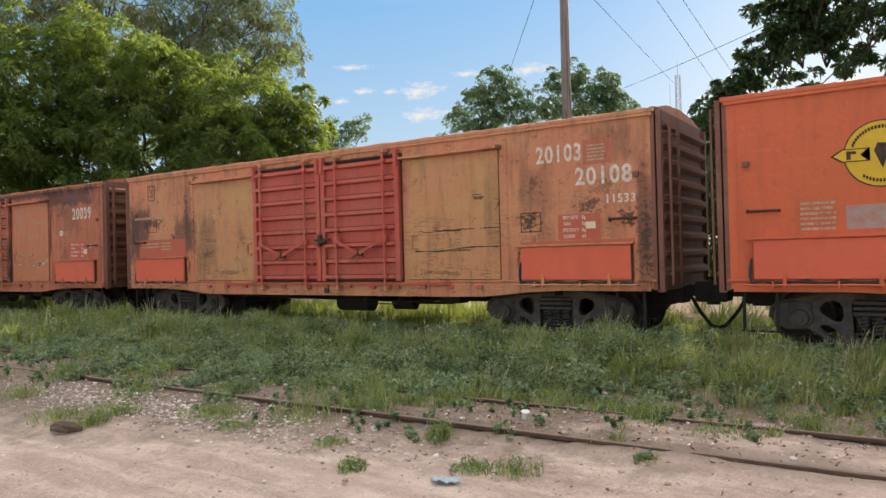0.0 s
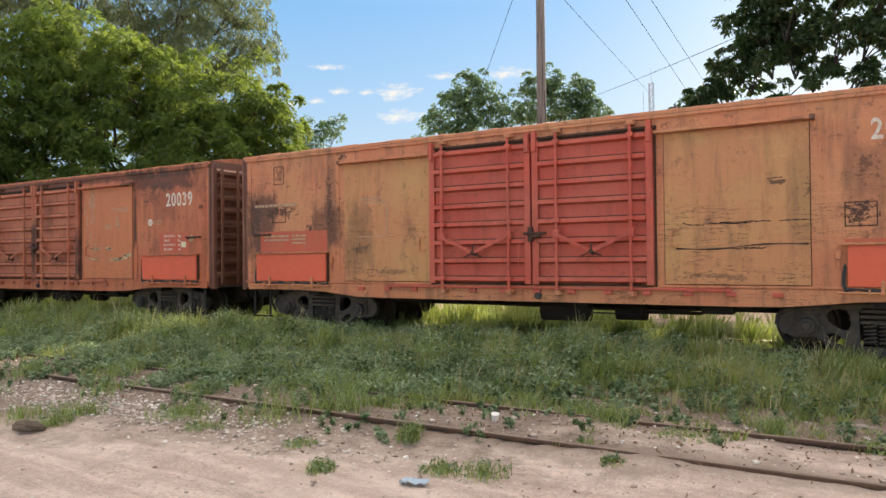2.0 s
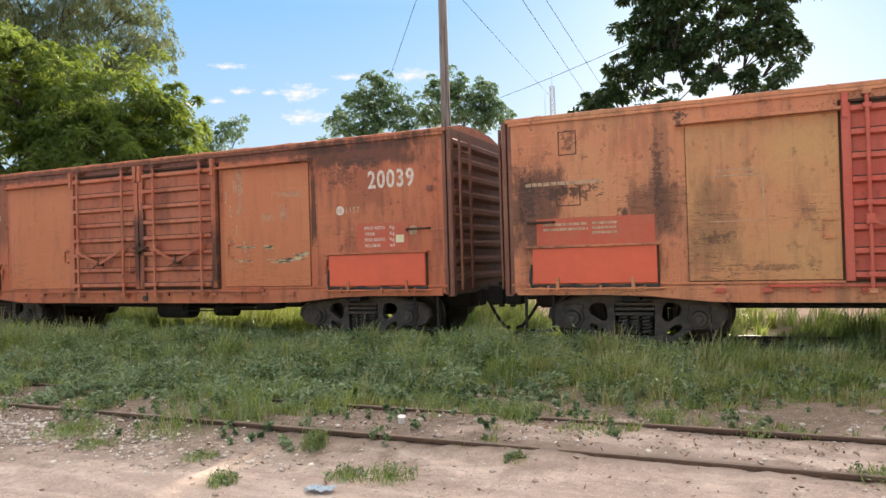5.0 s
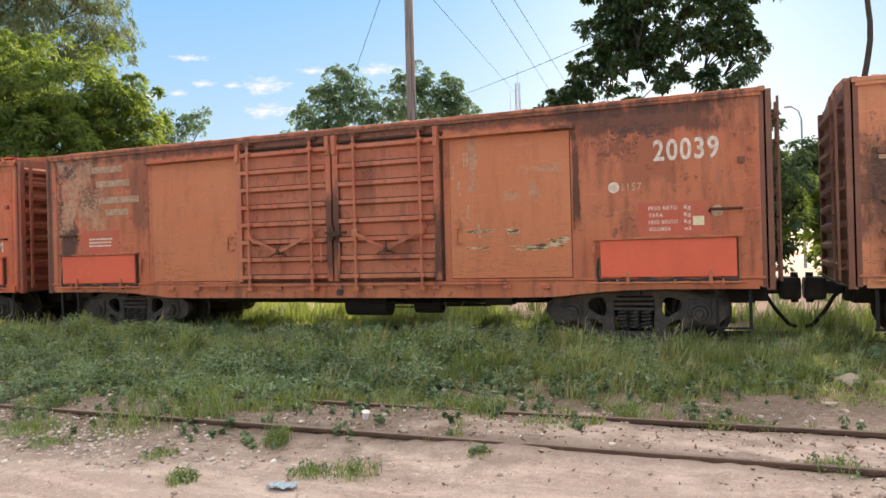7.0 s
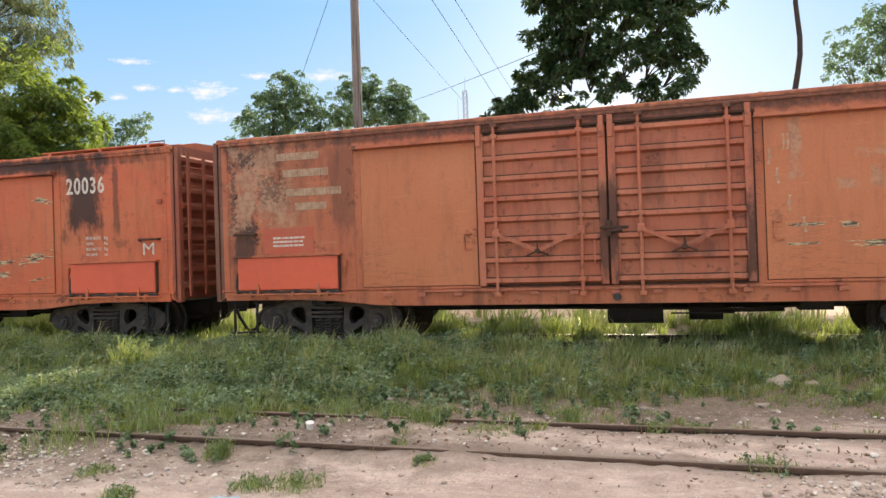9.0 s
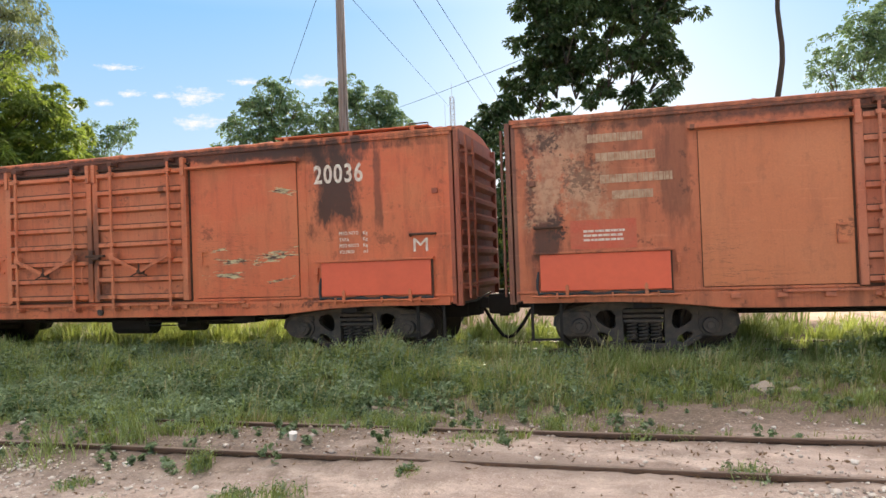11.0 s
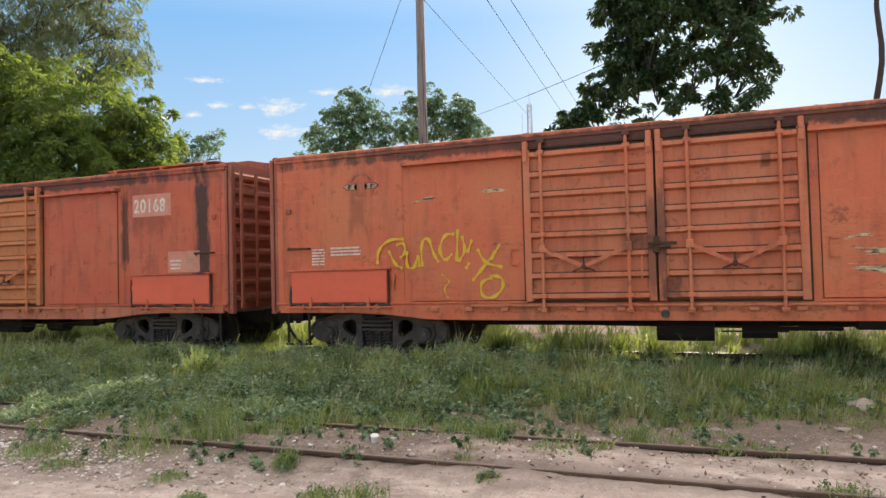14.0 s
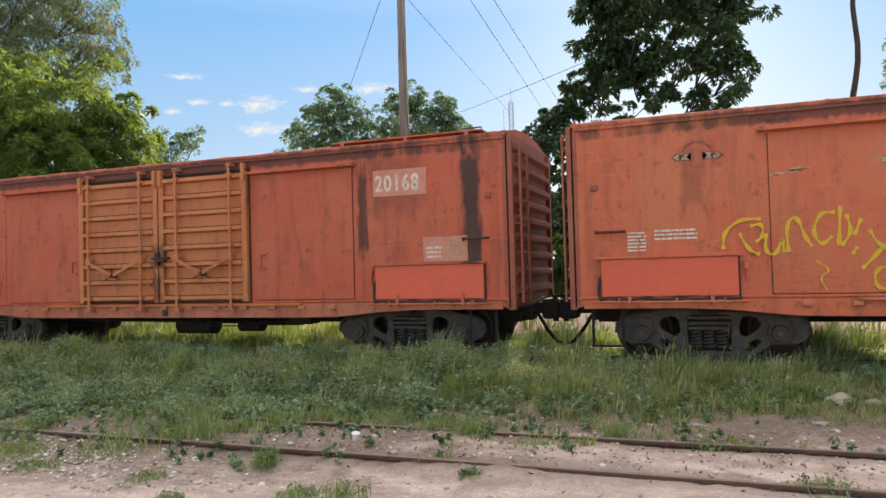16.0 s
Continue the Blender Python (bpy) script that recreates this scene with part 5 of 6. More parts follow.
def tussocks(x, y, h, per, spread, wide):
    """Tufts of long blades that rise from one root, spread and bow over, seven corners a blade."""
    n = len(x)
    a = rng.uniform(0, math.tau, (n, per))
    out = rng.uniform(0, 1, (n, per)) ** 0.7
    px, py = x[:, None] + np.cos(a) * spread * out * 0.5, y[:, None] + np.sin(a) * spread * out * 0.5
    px, py, a, out = px.ravel(), py.ravel(), a.ravel(), out.ravel()
    hh = np.repeat(h, per) * rng.uniform(0.45, 1.25, n * per)
    lean = hh * (0.15 + 0.6 * out * rng.uniform(0.3, 1.3, n * per))
    lx, ly = np.cos(a) * lean + 0.12 * hh, np.sin(a) * lean
    base = np.stack([px, py, ground_height(px, py) - 0.015], 1)
    t = a + math.pi / 2 + rng.normal(0, 0.6, n * per)
    w = np.repeat(wide, per) * rng.uniform(0.5, 1.4, n * per) / 2
    side = np.stack([np.cos(t) * w, np.sin(t) * w, 0 * w], 1)
    one = base + np.stack([lx * 0.15, ly * 0.15, hh * 0.45], 1)
    two = base + np.stack([lx * 0.5, ly * 0.5, hh * 0.82], 1)
    tip = base + np.stack([lx * 1.1, ly * 1.1, hh * (1.02 - 0.25 * out)], 1)
    v = np.stack([base - side, base + side, one - side, one + side, two - side * 0.7, two + side * 0.7, tip], 1).reshape(-1, 3)
    f = np.array([[0, 1, 3], [0, 3, 2], [2, 3, 5], [2, 5, 4], [4, 5, 6]])[None] + (np.arange(n * per) * 7)[:, None, None]
    return v, f.reshape(-1, 3)


def meadow(name, label, sets, material):
    V, F, k = [], [], 0
    for n, x0, x1, y0, y1, hs, per, spread, wide in sets:
        x, y = sow(n, x0, x1, y0, y1, band)
        h = tall(x, y) * rng.uniform(0.6, 1.3, len(x)) * hs
        v, f = tussocks(x, y, h, per, spread, wide * rng.uniform(0.8, 1.2, len(x)))
        V.append(v)
        F.append(f + k)
        k += len(v)
    ob = big_mesh(name, np.concatenate(V), np.concatenate(F), material)
    return tagged(ob, label, "grass", "", "stuff")


meadow("grass", "long lush green grass along the main track", [(4500, -13, 5, 5.2, 8.4, 0.95, 30, 0.2, 0.0085), (6000, -13, 5, 8.0, 10.4, 1.05, 32, 0.17, 0.0085), (3600, -32, -13, 5.2, 10.4, 1.15, 24, 0.2, 0.018), (3200, -34, 8, 10.4, 15, 1.0, 22, 0.2, 0.018), (2200, -12, 6, 10.1, 12.6, 1.0, 24, 0.2, 0.012), (3000, -34, -4.5, 11.9, 15.5, 1.25, 22, 0.2, 0.018), (420, -45, 14, 15, 27, 1.0, 20, 0.4, 0.03)], GRASS)
meadow("dry_grass", "thin straw-coloured seed stalks among the grass", [(2600, -13, 5, 6.0, 10.4, 1.45, 7, 0.14, 0.008), (700, -2.5, 4, 6.8, 9.8, 1.5, 9, 0.22, 0.007), (1100, -30, -13, 6.2, 10.4, 1.4, 7, 0.14, 0.012), (700, -34, 8, 12, 20, 1.3, 7, 0.2, 0.014)], STRAW)
meadow("dead_grass", "short brown withered grass at the edge of the sand", [(9000, -13, 5, 4.7, 9.5, 0.6, 9, 0.2, 0.008)], DEAD_GRASS)


def leaf_quads(c, size, up=0.4, way=None, slim=0.2):
    """Small folded leaves at the places c, each a diamond of two triangles, along the directions given."""
    n = len(c)
    d = rng.normal(0, 1, (n, 3))
    d[:, 2] = d[:, 2] * 0.6 - up * 0.3
    if way is not None:
        d = way + d * 0.35
    d /= np.linalg.norm(d, axis=1)[:, None]
    o = np.cross(d, rng.normal(0, 1, (n, 3)))
    o /= np.linalg.norm(o, axis=1)[:, None] + 1e-9
    s = np.asarray(size)[:, None]
    bend = np.cross(d, o) * s * 0.15
    v = np.stack([c - d * s * 0.5, c + o * s * slim + bend, c + d * s * 0.5, c - o * s * slim + bend], 1).reshape(-1, 3)
    f = np.array([[0, 1, 2], [0, 2, 3]])[None] + (np.arange(n) * 4)[:, None, None]
    return v, f.reshape(-1, 3)


def weed_leaves(x, y, h, per, spread, size):
    n = len(x)
    u = rng.uniform(0.1, 1, (n, per))
    a = rng.uniform(0, math.tau, (n, per))
    r = spread * h[:, None] * (0.3 + 0.7 * u) * rng.uniform(0.2, 1, (n, per))
    c = np.stack([x[:, None] + r * np.cos(a), y[:, None] + r * np.sin(a), ground_height(x, y)[:, None] + u * h[:, None]], -1).reshape(-1, 3)
    return leaf_quads(c, size * rng.uniform(0.6, 1.4, len(c)))


x, y = sow(38000, -14, 5, 4.75, 10.3, lambda x, y: band(x, y) * (1 - 0.75 / (1 + np.exp(-(x + 2.2) * 1.6))) * np.clip(2.6 * lumpy(x + 20, y, 0.7) - 0.6, 0, 1) + 0.05 * (x < -2.5) * np.clip(2.4 * lumpy(x + 3, y + 7, 0.5) - 0.9, 0, 1))
x2, y2 = sow(4500, -32, -14, 5.6, 10.3, band)
x, y = np.concatenate([x, x2]), np.concatenate([y, y2])
v, f = weed_leaves(x, y, tall(x, y) * rng.uniform(0.6, 1.3, len(x)), 24, 0.5, 0.058)
tagged(big_mesh("weeds", v, f, WEED), "leafy green weeds mixed through the long grass", "weeds", "", "stuff")


def weed_clump(x, y, h, broad):
    """One weed: stems with leaves and a few blades."""
    t = thing("weed", "small green weed growing in sandy soil", "weed", "weeds in the sand", (x, y, 0))
    n = 16
    a = rng.uniform(0, math.tau, n)
    r = broad * np.sqrt(rng.uniform(0, 1, n))
    px, py = r * np.cos(a) + x, r * np.sin(a) + y
    hs = h * (1.1 - 0.6 * r / broad) * rng.uniform(0.6, 1.2, n)
    v, f = weed_leaves(px, py, hs, 7, 0.45, 0.03)
    tagged(big_mesh("foliage", v - np.array([x, y, 0]), f, WEED, t), kind="stuff")
    k = 170
    a, r = rng.uniform(0, math.tau, k), broad * rng.uniform(0, 1, k)
    bx, by = r * np.cos(a) + x, r * np.sin(a) + y
    v, f = blades(bx, by, ground_height(bx, by) - 0.01, h * rng.uniform(0.4, 1.1, k), np.full(k, 0.007), rng.uniform(0.3, 1.3, k), 0.1)
    tagged(big_mesh("grass_tuft", v - np.array([x, y, 0]), f, GRASS, t), kind="stuff")


for x, y, h, b in ((-6.83, 4.22, .22, .25), (-6.66, 3.86, .16, .16), (-5.95, 4.66, .16, .32), (-7.3, 3.9, .2, .3), (-3.53, 3.98, .12, .12), (-3.42, 4.98, .2, .12), (-2.77, 4.4, .12, .14), (-2.45, 4.46, .14, .2), (-2.07, 6.12, .24, .2), (-2.44, 6.35, .2, .25),
                   (-1.34, 5.98, .08, .3), (-0.8, 6.42, .26, .16), (-4.47, 5.45, .46, .28), (-4.96, 5.05, .34, .4), (-5.8, 4.7, .16, .32), (-5.3, 4.45, .1, .2), (-0.1, 6.25, .14, .14), (0.25, 6.3, .1, .16), (0.65, 5.3, .1, .2), (-8.9, 4.3, .22, .35),
                   (-3.9, 5.9, .26, .3), (-3.0, 6.4, .28, .3), (-6.4, 5.3, .2, .3), (-7.6, 5.0, .2, .35), (-4.2, 4.5, .08, .15), (-1.7, 5.0, .06, .1), (-9.5, 5.2, .26, .4), (-8.4, 5.6, .24, .4), (-5.6, 5.9, .26, .35), (-10.5, 4.6, .2, .4)):
    weed_clump(x, y, h, b)


def pebble_mesh(name, seed, flat):
    r = random.Random(seed)
    bm = bmesh.new()
    bmesh.ops.create_icosphere(bm, subdivisions=1, radius=1)
    for q in bm.verts:
        q.co *= r.uniform(0.75, 1.2)
        q.co.z *= flat
    me = bpy.data.meshes.new(name)
    bm.to_mesh(me)
    bm.free()
    return me


def pebbles():
    """Gravel and grit strewn over the sand and thick beside the siding."""
    base = np.array([v.co[:] for v in pebble_mesh("pebble_shape", 3, 0.6).vertices])
    faces = np.array([p.vertices[:] for p in bpy.data.meshes["pebble_shape"].polygons])
    n1, n2, n3, n4 = 2600, 4200, 3800, 2600
    x = np.concatenate([rng.uniform(-13, 3, n1), rng.normal(-6.6, 1.6, n2), rng.uniform(-13, 3, n3), rng.normal(1.9, 0.5, n4)])
    y = np.concatenate([rng.uniform(2.4, 5.0, n1), rng.normal(4.65, 0.28, n2), rng.uniform(5.3, 7.4, n3), rng.normal(4.85, 0.16, n4)])
    s = np.concatenate([rng.gamma(1.6, 0.0032, n1), rng.gamma(2, 0.0045, n2), rng.gamma(1.8, 0.0045, n3), rng.gamma(2, 0.005, n4)]) + 0.002
    a = rng.uniform(0, math.tau, len(x))
    c, sn = np.cos(a)[:, None], np.sin(a)[:, None]
    px = (base[None, :, 0] * c - base[None, :, 1] * sn) * s[:, None] + x[:, None]
    py = (base[None, :, 0] * sn + base[None, :, 1] * c) * s[:, None] + y[:, None]
    pz = base[None, :, 2] * s[:, None] + ground_height(x, y)[:, None] + s[:, None] * 0.25
    v = np.stack([px, py, pz], -1).reshape(-1, 3)
    f = (faces[None] + (np.arange(len(x)) * len(base))[:, None, None]).reshape(-1, 3)
    tagged(big_mesh("gravel", v, f, PEBBLE), "grey and pink gravel strewn over the sand", "gravel", "", "stuff")


pebbles()


def slab_stone(x, y, w, d, h, turn):
    me = pebble_mesh("stone", int(x * 100), 1.0)
    me.materials.append(STONE)
    ob = new("stone", me)
    ob.matrix_basis = Matrix.Translation((x, y, float(ground_height(np.array(x), np.array(y))) + h * 0.4)) @ Matrix.Rotation(radians(turn), 4, "Z") @ Matrix.Diagonal((w, d, h, 1))
    tagged(ob, "pale flat stone lying in the grass edge", "stone", "stones by the track")


n = 1300
x, y = rng.uniform(-13, 3, n), rng.normal(5.6, 0.5, n)
v, f = leaf_quads(np.stack([x, y, ground_height(x, y) + 0.012], 1), rng.uniform(0.02, 0.06, n))
tagged(big_mesh("dead_leaves", v, f, DRY_LEAF), "dead brown leaves and chips strewn on the sand", "leaves", "", "stuff")
slab_stone(1.2, 8.55, 0.2, 0.17, 0.08, 20)
slab_stone(1.5, 8.5, 0.13, 0.1, 0.05, -15)
slab_stone(0.9, 7.6, 0.1, 0.07, 0.03, 40)
slab_stone(-0.2, 7.3, 0.06, 0.05, 0.025, 0)

# charred log lying in the sand, split and half buried
bm = bmesh.new()
sweep(bm, [(-0.19, 0, 0.02), (-0.13, 0.01, 0.04), (-0.05, 0.02, 0.05), (0.05, -0.01, 0.045), (0.12, 0.0, 0.05), (0.2, 0.03, 0.03)], [0.02, 0.04, 0.045, 0.05, 0.04, 0.015], 9)
sweep(bm, [(-0.1, -0.06, 0.02), (0.0, -0.07, 0.035), (0.12, -0.05, 0.02)], [0.015, 0.028, 0.012], 7)
for q in bm.verts:
    q.co += Vector((noise.noise(q.co * 20), noise.noise(q.co * 23 + Vector((3, 0, 0))), noise.noise(q.co * 21 + Vector((0, 5, 0))))) * 0.014
log = part("charred_log", fixed(bm), BARK, None, "short charred log half buried in sand")
log.location, log.rotation_euler = (-6.75, 3.66, -0.01), (0, 0, 0.15)
tagged(log, "", "log")

# litter
bm = bmesh.new()
tube(bm, (0, 0, 0), (0, 0, 0.075), 0.028, 0.035, 14)
tube(bm, (0, 0, 0.075), (0, 0, 0.08), 0.038, 0.038, 14)
cup = part("plastic_cup", fixed(bm), PLASTIC_W, None, "dirty white plastic cup standing between the siding rails")
cup.location, cup.rotation_euler = (-2.98, 5.68, 0.075), (0.2, 0.15, 0)
tagged(cup, "", "cup")
bm = bmesh.new()
bmesh.ops.create_grid(bm, x_segments=12, y_segments=8, size=0.5)
for q in bm.verts:
    q.co = Vector((q.co.x * 0.19, q.co.y * 0.1, 0.018 + 0.022 * noise.noise(q.co * 5) + 0.016 * noise.noise(q.co * 13)))
bag = part("plastic_bag", bm, PLASTIC_B, None, "crumpled pale blue plastic bag on the sand")
bag.location, bag.rotation_euler = (-2.78, 4.08, 0.0), (0, 0, 0.2)
tagged(bag, "", "litter")


# ---- trees ----
def limb(bm, a, b, r0, r1, wob=0.25, n=5):
    a, b = Vector(a), Vector(b)
    p = [a.lerp(b, k / n) + Vector((random.uniform(-wob, wob), random.uniform(-wob, wob), random.uniform(-wob, wob) * 0.5)) * (0 < k < n) for k in range(n + 1)]
    sweep(bm, p, [r0 + (r1 - r0) * k / n for k in range(n + 1)], 7)


def tree(label, base, lobes, leaf_mat, bark, clumps, per, size, trunk_r, hollow=0.55, clump_r=0.45, name="tree", fork=0.5, droop=0.3, slim=0.2):
    """Trunk, limbs to each mass of the crown, and leaves in loose clumps over those masses."""
    t = thing(name, label, "tree", "", base)
    off = Vector(base)
    mid = sum((Vector(l[:3]) for l in lobes), Vector()) / len(lobes)
    bm = bmesh.new()
    top = Vector((mid.x * 0.7 + off.x * 0.3, mid.y * 0.7 + off.y * 0.3, off.z + (mid.z - off.z) * fork))
    limb(bm, (0, 0, -0.1), top - off, trunk_r, trunk_r * 0.65, trunk_r * 0.5)
    part("trunk", fixed(bm), bark, t)
    bm = bmesh.new()
    grown = []
    for lx, ly, lz, r in sorted(lobes, key=lambda l: (Vector(l[:3]) - top).length):
        c = Vector((lx, ly, lz))
        near = min(grown, key=lambda g: (g[0] - c).length) if grown else None
        if near and (near[0] - c).length < (top - c).length * 0.75:
            limb(bm, near[0] - off, c - off, near[1], near[1] * 0.55, 0.2 * r)
            grown.append((c, near[1] * 0.55))
        else:
            limb(bm, top - off, c - off, trunk_r * 0.5, trunk_r * 0.2, 0.25 * r)
            grown.append((c, trunk_r * 0.2))
        for _ in range(5):
            q = c + Vector((random.uniform(-1, 1), random.uniform(-1, 1), random.uniform(-0.6, 0.9))) * r * 0.85
            limb(bm, c.lerp(top, 0.25) - off, q - off, trunk_r * 0.13, trunk_r * 0.04, 0.12 * r, 3)
    part("boughwork", fixed(bm), bark, t)
    tot = sum(l[3] ** 2 for l in lobes)
    C, G = [], []
    for lx, ly, lz, r in lobes:
        n = max(6, int(clumps * r * r / tot))
        d = rng.normal(0, 1, (n, 3))
        d /= np.linalg.norm(d, axis=1)[:, None]
        rad = r * (hollow + (1.25 - hollow) * rng.uniform(0, 1, n) ** 0.9)[:, None]
        C.append(np.array([lx, ly, lz]) + d * rad * np.array([1, 1, 0.85]) + rng.normal(0, 0.12 * r, (n, 3)))
        G.append(d)
    C, G = np.concatenate(C), np.concatenate(G)
    n = len(C)
    # each clump is a spray: leaves on its outer cap, pointing away from the bough and hanging
    e = rng.normal(0, 1, (n, per, 3))
    e /= np.linalg.norm(e, axis=2)[:, :, None]
    e += 0.55 * G[:, None] + np.array([0, 0, 0.25])
    e /= np.linalg.norm(e, axis=2)[:, :, None] + 1e-9
    j = e * clump_r * rng.uniform(0.6, 1.5, (n, 1, 1)) * rng.uniform(0.55, 1.1, (n, per, 1)) * np.array([1, 1, 0.7])
    j[:, :, 2] -= droop * np.hypot(j[:, :, 0], j[:, :, 1])
    L = (C[:, None] + j).reshape(-1, 3) - np.array(base)
    way = (e - np.array([0, 0, 0.5 + droop])).reshape(-1, 3)
    way /= np.linalg.norm(way, axis=1)[:, None] + 1e-9
    v, f = leaf_quads(L, size * rng.uniform(0.55, 1.35, len(L)), 0.4, way, slim)
    big_mesh("crown", v, f, leaf_mat, t)
    return t


MIM = [(-30.3, 15.6, 9.0, 2.3), (-29.0, 17.8, 10.0, 2.3), (-27.5, 20.0, 9.2, 2.3), (-25.7, 22.3, 8.5, 2.2), (-24.4, 23.8, 7.8, 1.8), (-29.9, 16.3, 6.5, 2.5), (-28.2, 19.1, 6.1, 2.6), (-26.1, 21.9, 6.0, 2.4), (-24.0, 24.1, 6.2, 1.5), (-31.4, 13.6, 8.7, 2.5), (-31.4, 14.1, 5.8, 2.4), (-27.4, 20.4, 3.2, 2.6), (-25.0, 23.2, 3.6, 2.2), (-30.6, 16.0, 3.4, 2.4)]
tree("broad dense tree with feathery bright green foliage behind the train", (-28.0, 19.5, 0), MIM, LEAF_MIMOSA, BARK, 1300, 115, 0.27, 0.35, 0.5, 0.52, slim=0.14)
GUM = [(-44.5, 23.0, 17.0, 2.2), (-43.1, 25.4, 18.8, 2.8), (-40.8, 29.0, 17.9, 2.6), (-38.7, 31.8, 17.8, 2.6), (-36.7, 34.0, 18.4, 2.3), (-36.0, 34.8, 15.7, 1.6), (-37.3, 33.4, 14.5, 2.3), (-39.8, 30.4, 15.4, 2.2), (-46.0, 19.9, 15.8, 2.6), (-37.5, 33.2, 21.0, 2.4), (-42.0, 27.0, 21.5, 2.6), (-38.6, 32.0, 11.5, 2.2), (-42.5, 26.5, 14.5, 2.2)]
tree("tall open gum tree with grey-green drooping foliage", (-40.5, 30.5, 0), GUM, LEAF_GUM, BARK, 1000, 60, 0.3, 0.4, 0.2, 0.62, fork=0.62, droop=0.9, slim=0.11)
tree("slender tree with airy green foliage beyond the yard", (-19.0, 34.3, 0), [(-18.9, 34.1, 10.9, 0.8), (-19.6, 33.6, 10.2, 0.8), (-18.0, 34.7, 9.9, 0.8), (-19.0, 34.1, 9.0, 1.2), (-20.5, 33.2, 9.0, 0.7), (-17.6, 34.5, 8.8, 0.7), (-20.1, 33.4, 8.0, 0.8), (-18.4, 34.0, 7.4, 1.2), (-21.0, 33.0, 7.6, 0.5)], LEAF_BLUE, BARK, 230, 62, 0.19, 0.2, 0.15, 0.34)
tree("flat-topped tree with airy green foliage beyond the yard", (-15.2, 36.9, 0), [(-15.5, 36.9, 11.2, 0.7), (-14.2, 37.5, 10.7, 0.8), (-16.5, 36.4, 10.8, 0.7), (-14.9, 37.2, 10.0, 0.9), (-17.1, 36.2, 9.6, 0.6), (-13.2, 37.7, 9.7, 0.7), (-16.0, 36.5, 9.3, 0.7), (-13.9, 37.5, 9.0, 0.7)], LEAF_BLUE, BARK, 185, 62, 0.19, 0.2, 0.15, 0.34)
tree("pale feathery young tree far behind the train", (-42.8, 49.0, 0), [(-42.8, 49.0, 12.8, 1.4), (-41.6, 50.0, 13.3, 1.1), (-43.7, 48.1, 12.0, 1.4), (-42.5, 49.2, 10.5, 1.5)], LEAF_BLUE, BARK, 150, 36, 0.24, 0.2, 0.3, 0.4)
DRK = [(-4, 30.3, 12.6, 1.12), (-2.6, 31, 12.6, 1.2), (-0.9, 31.7, 12.3, 1.12), (0.7, 30.65, 11.9, 1), (1.6, 31.35, 12.1, 0.75), (-0.8, 30.3, 9.9, 0.9), (0.4, 31, 10, 0.9), (1.3, 31.7, 9.6, 0.65), (-1.8, 30.65, 8.7, 0.65), (-0.4, 31.35, 8.4, 0.6), (0.9, 30.3, 8.2, 0.45), (-4.5, 31, 10.6, 0.9), (-4.8, 31.7, 9.2, 0.95), (-3.9, 30.65, 11.6, 0.9), (-5.8, 31.35, 8.2, 0.55), (-3, 30.3, 11.4, 0.75), (-3.3, 31, 14.3, 1.38), (-1.2, 31.7, 14.3, 1.5), (0.7, 30.65, 13.5, 1.3), (-1.8, 31.35, 10.5, 0.6), (-2.9, 31, 10.7, 0.9), (-3.7, 31, 9.7, 0.95), (-2.6, 30.8, 9.5, 0.6), (0.4, 31.2, 11, 0.6), (-6, 30.4, 8, 0.5), (-4.6, 30.6, 6.2, 1.2), (-3.4, 30.8, 7.2, 0.9), (-5.6, 30.2, 4.6, 1.3), (-7, 30, 5.6, 1.3), (-6.4, 30.2, 7.2, 1), (-7.2, 29.6, 3.4, 1.4), (-4.3, 30.4, 4.6, 1.2), (-3.6, 30.6, 5.7, 0.9), (-1.3, 30.5, 6.2, 0.7), (-1, 30.3, 5, 0.8), (-1.5, 30.2, 3.7, 1)]
tree("tall dark broad-leaved tree with open limbs against bright sky", (-4.2, 30.6, 0), DRK, LEAF_DARK, DARK_BARK, 1050, 66, 0.25, 0.26, 0.2, 0.32, fork=0.5)
tree("leafy tree with pale sunlit foliage beyond the yard", (12.0, 43.4, 0), [(11.0, 43.7, 12.2, 1.5), (12.3, 43.3, 13.4, 1.8), (9.6, 44.0, 11.3, 0.8), (13.2, 43.1, 10.9, 2.1), (12.0, 43.4, 8.0, 2.0)], LEAF_BLUE, BARK, 420, 40, 0.22, 0.22, 0.3, 0.4)


def bush(x, y, w, h, material, label):
    lobes = [(x + random.uniform(-0.6, 0.6) * w, y + random.uniform(-0.5, 0.5) * w, h * random.uniform(0.3, 0.75), w * random.uniform(0.45, 0.7)) for _ in range(5)]
    tree(label, (x, y, 0), lobes, material, BARK, 210, 40, 0.22, 0.07, 0.3, 0.34, "bush", 0.3)


# mostly hidden row; heights chosen to shade the grass, low ones let sun through
for k in range(17):
    x = -40 + k * 3.4 + random.uniform(-0.8, 0.8)
    h = random.uniform(4.8, 5.6) if abs(x + 8) > 3.0 and x < 1.6 else 1.6
    bush(x, 27.5 + random.uniform(-1.5, 1.5), 2.3 if h > 2 else 1.6, h, LEAF_MIMOSA if k % 3 else LEAF_DARK, "sunlit green shrub along the far side of the yard")
bush(-4.8, 27.0, 1.7, 5.6, LEAF_DARK, "dense dark shrub at the foot of the tall tree")
bush(1.6, 28.4, 1.8, 5.2, LEAF_MIMOSA, "bright backlit green shrub")
bush(4.3, 30.5, 1.5, 4.4, LEAF_MIMOSA, "leafy green shrub behind the main track")
bush(4.6, 43.0, 1.6, 9.2, LEAF_DARK, "tall dark shrub with drooping branches")
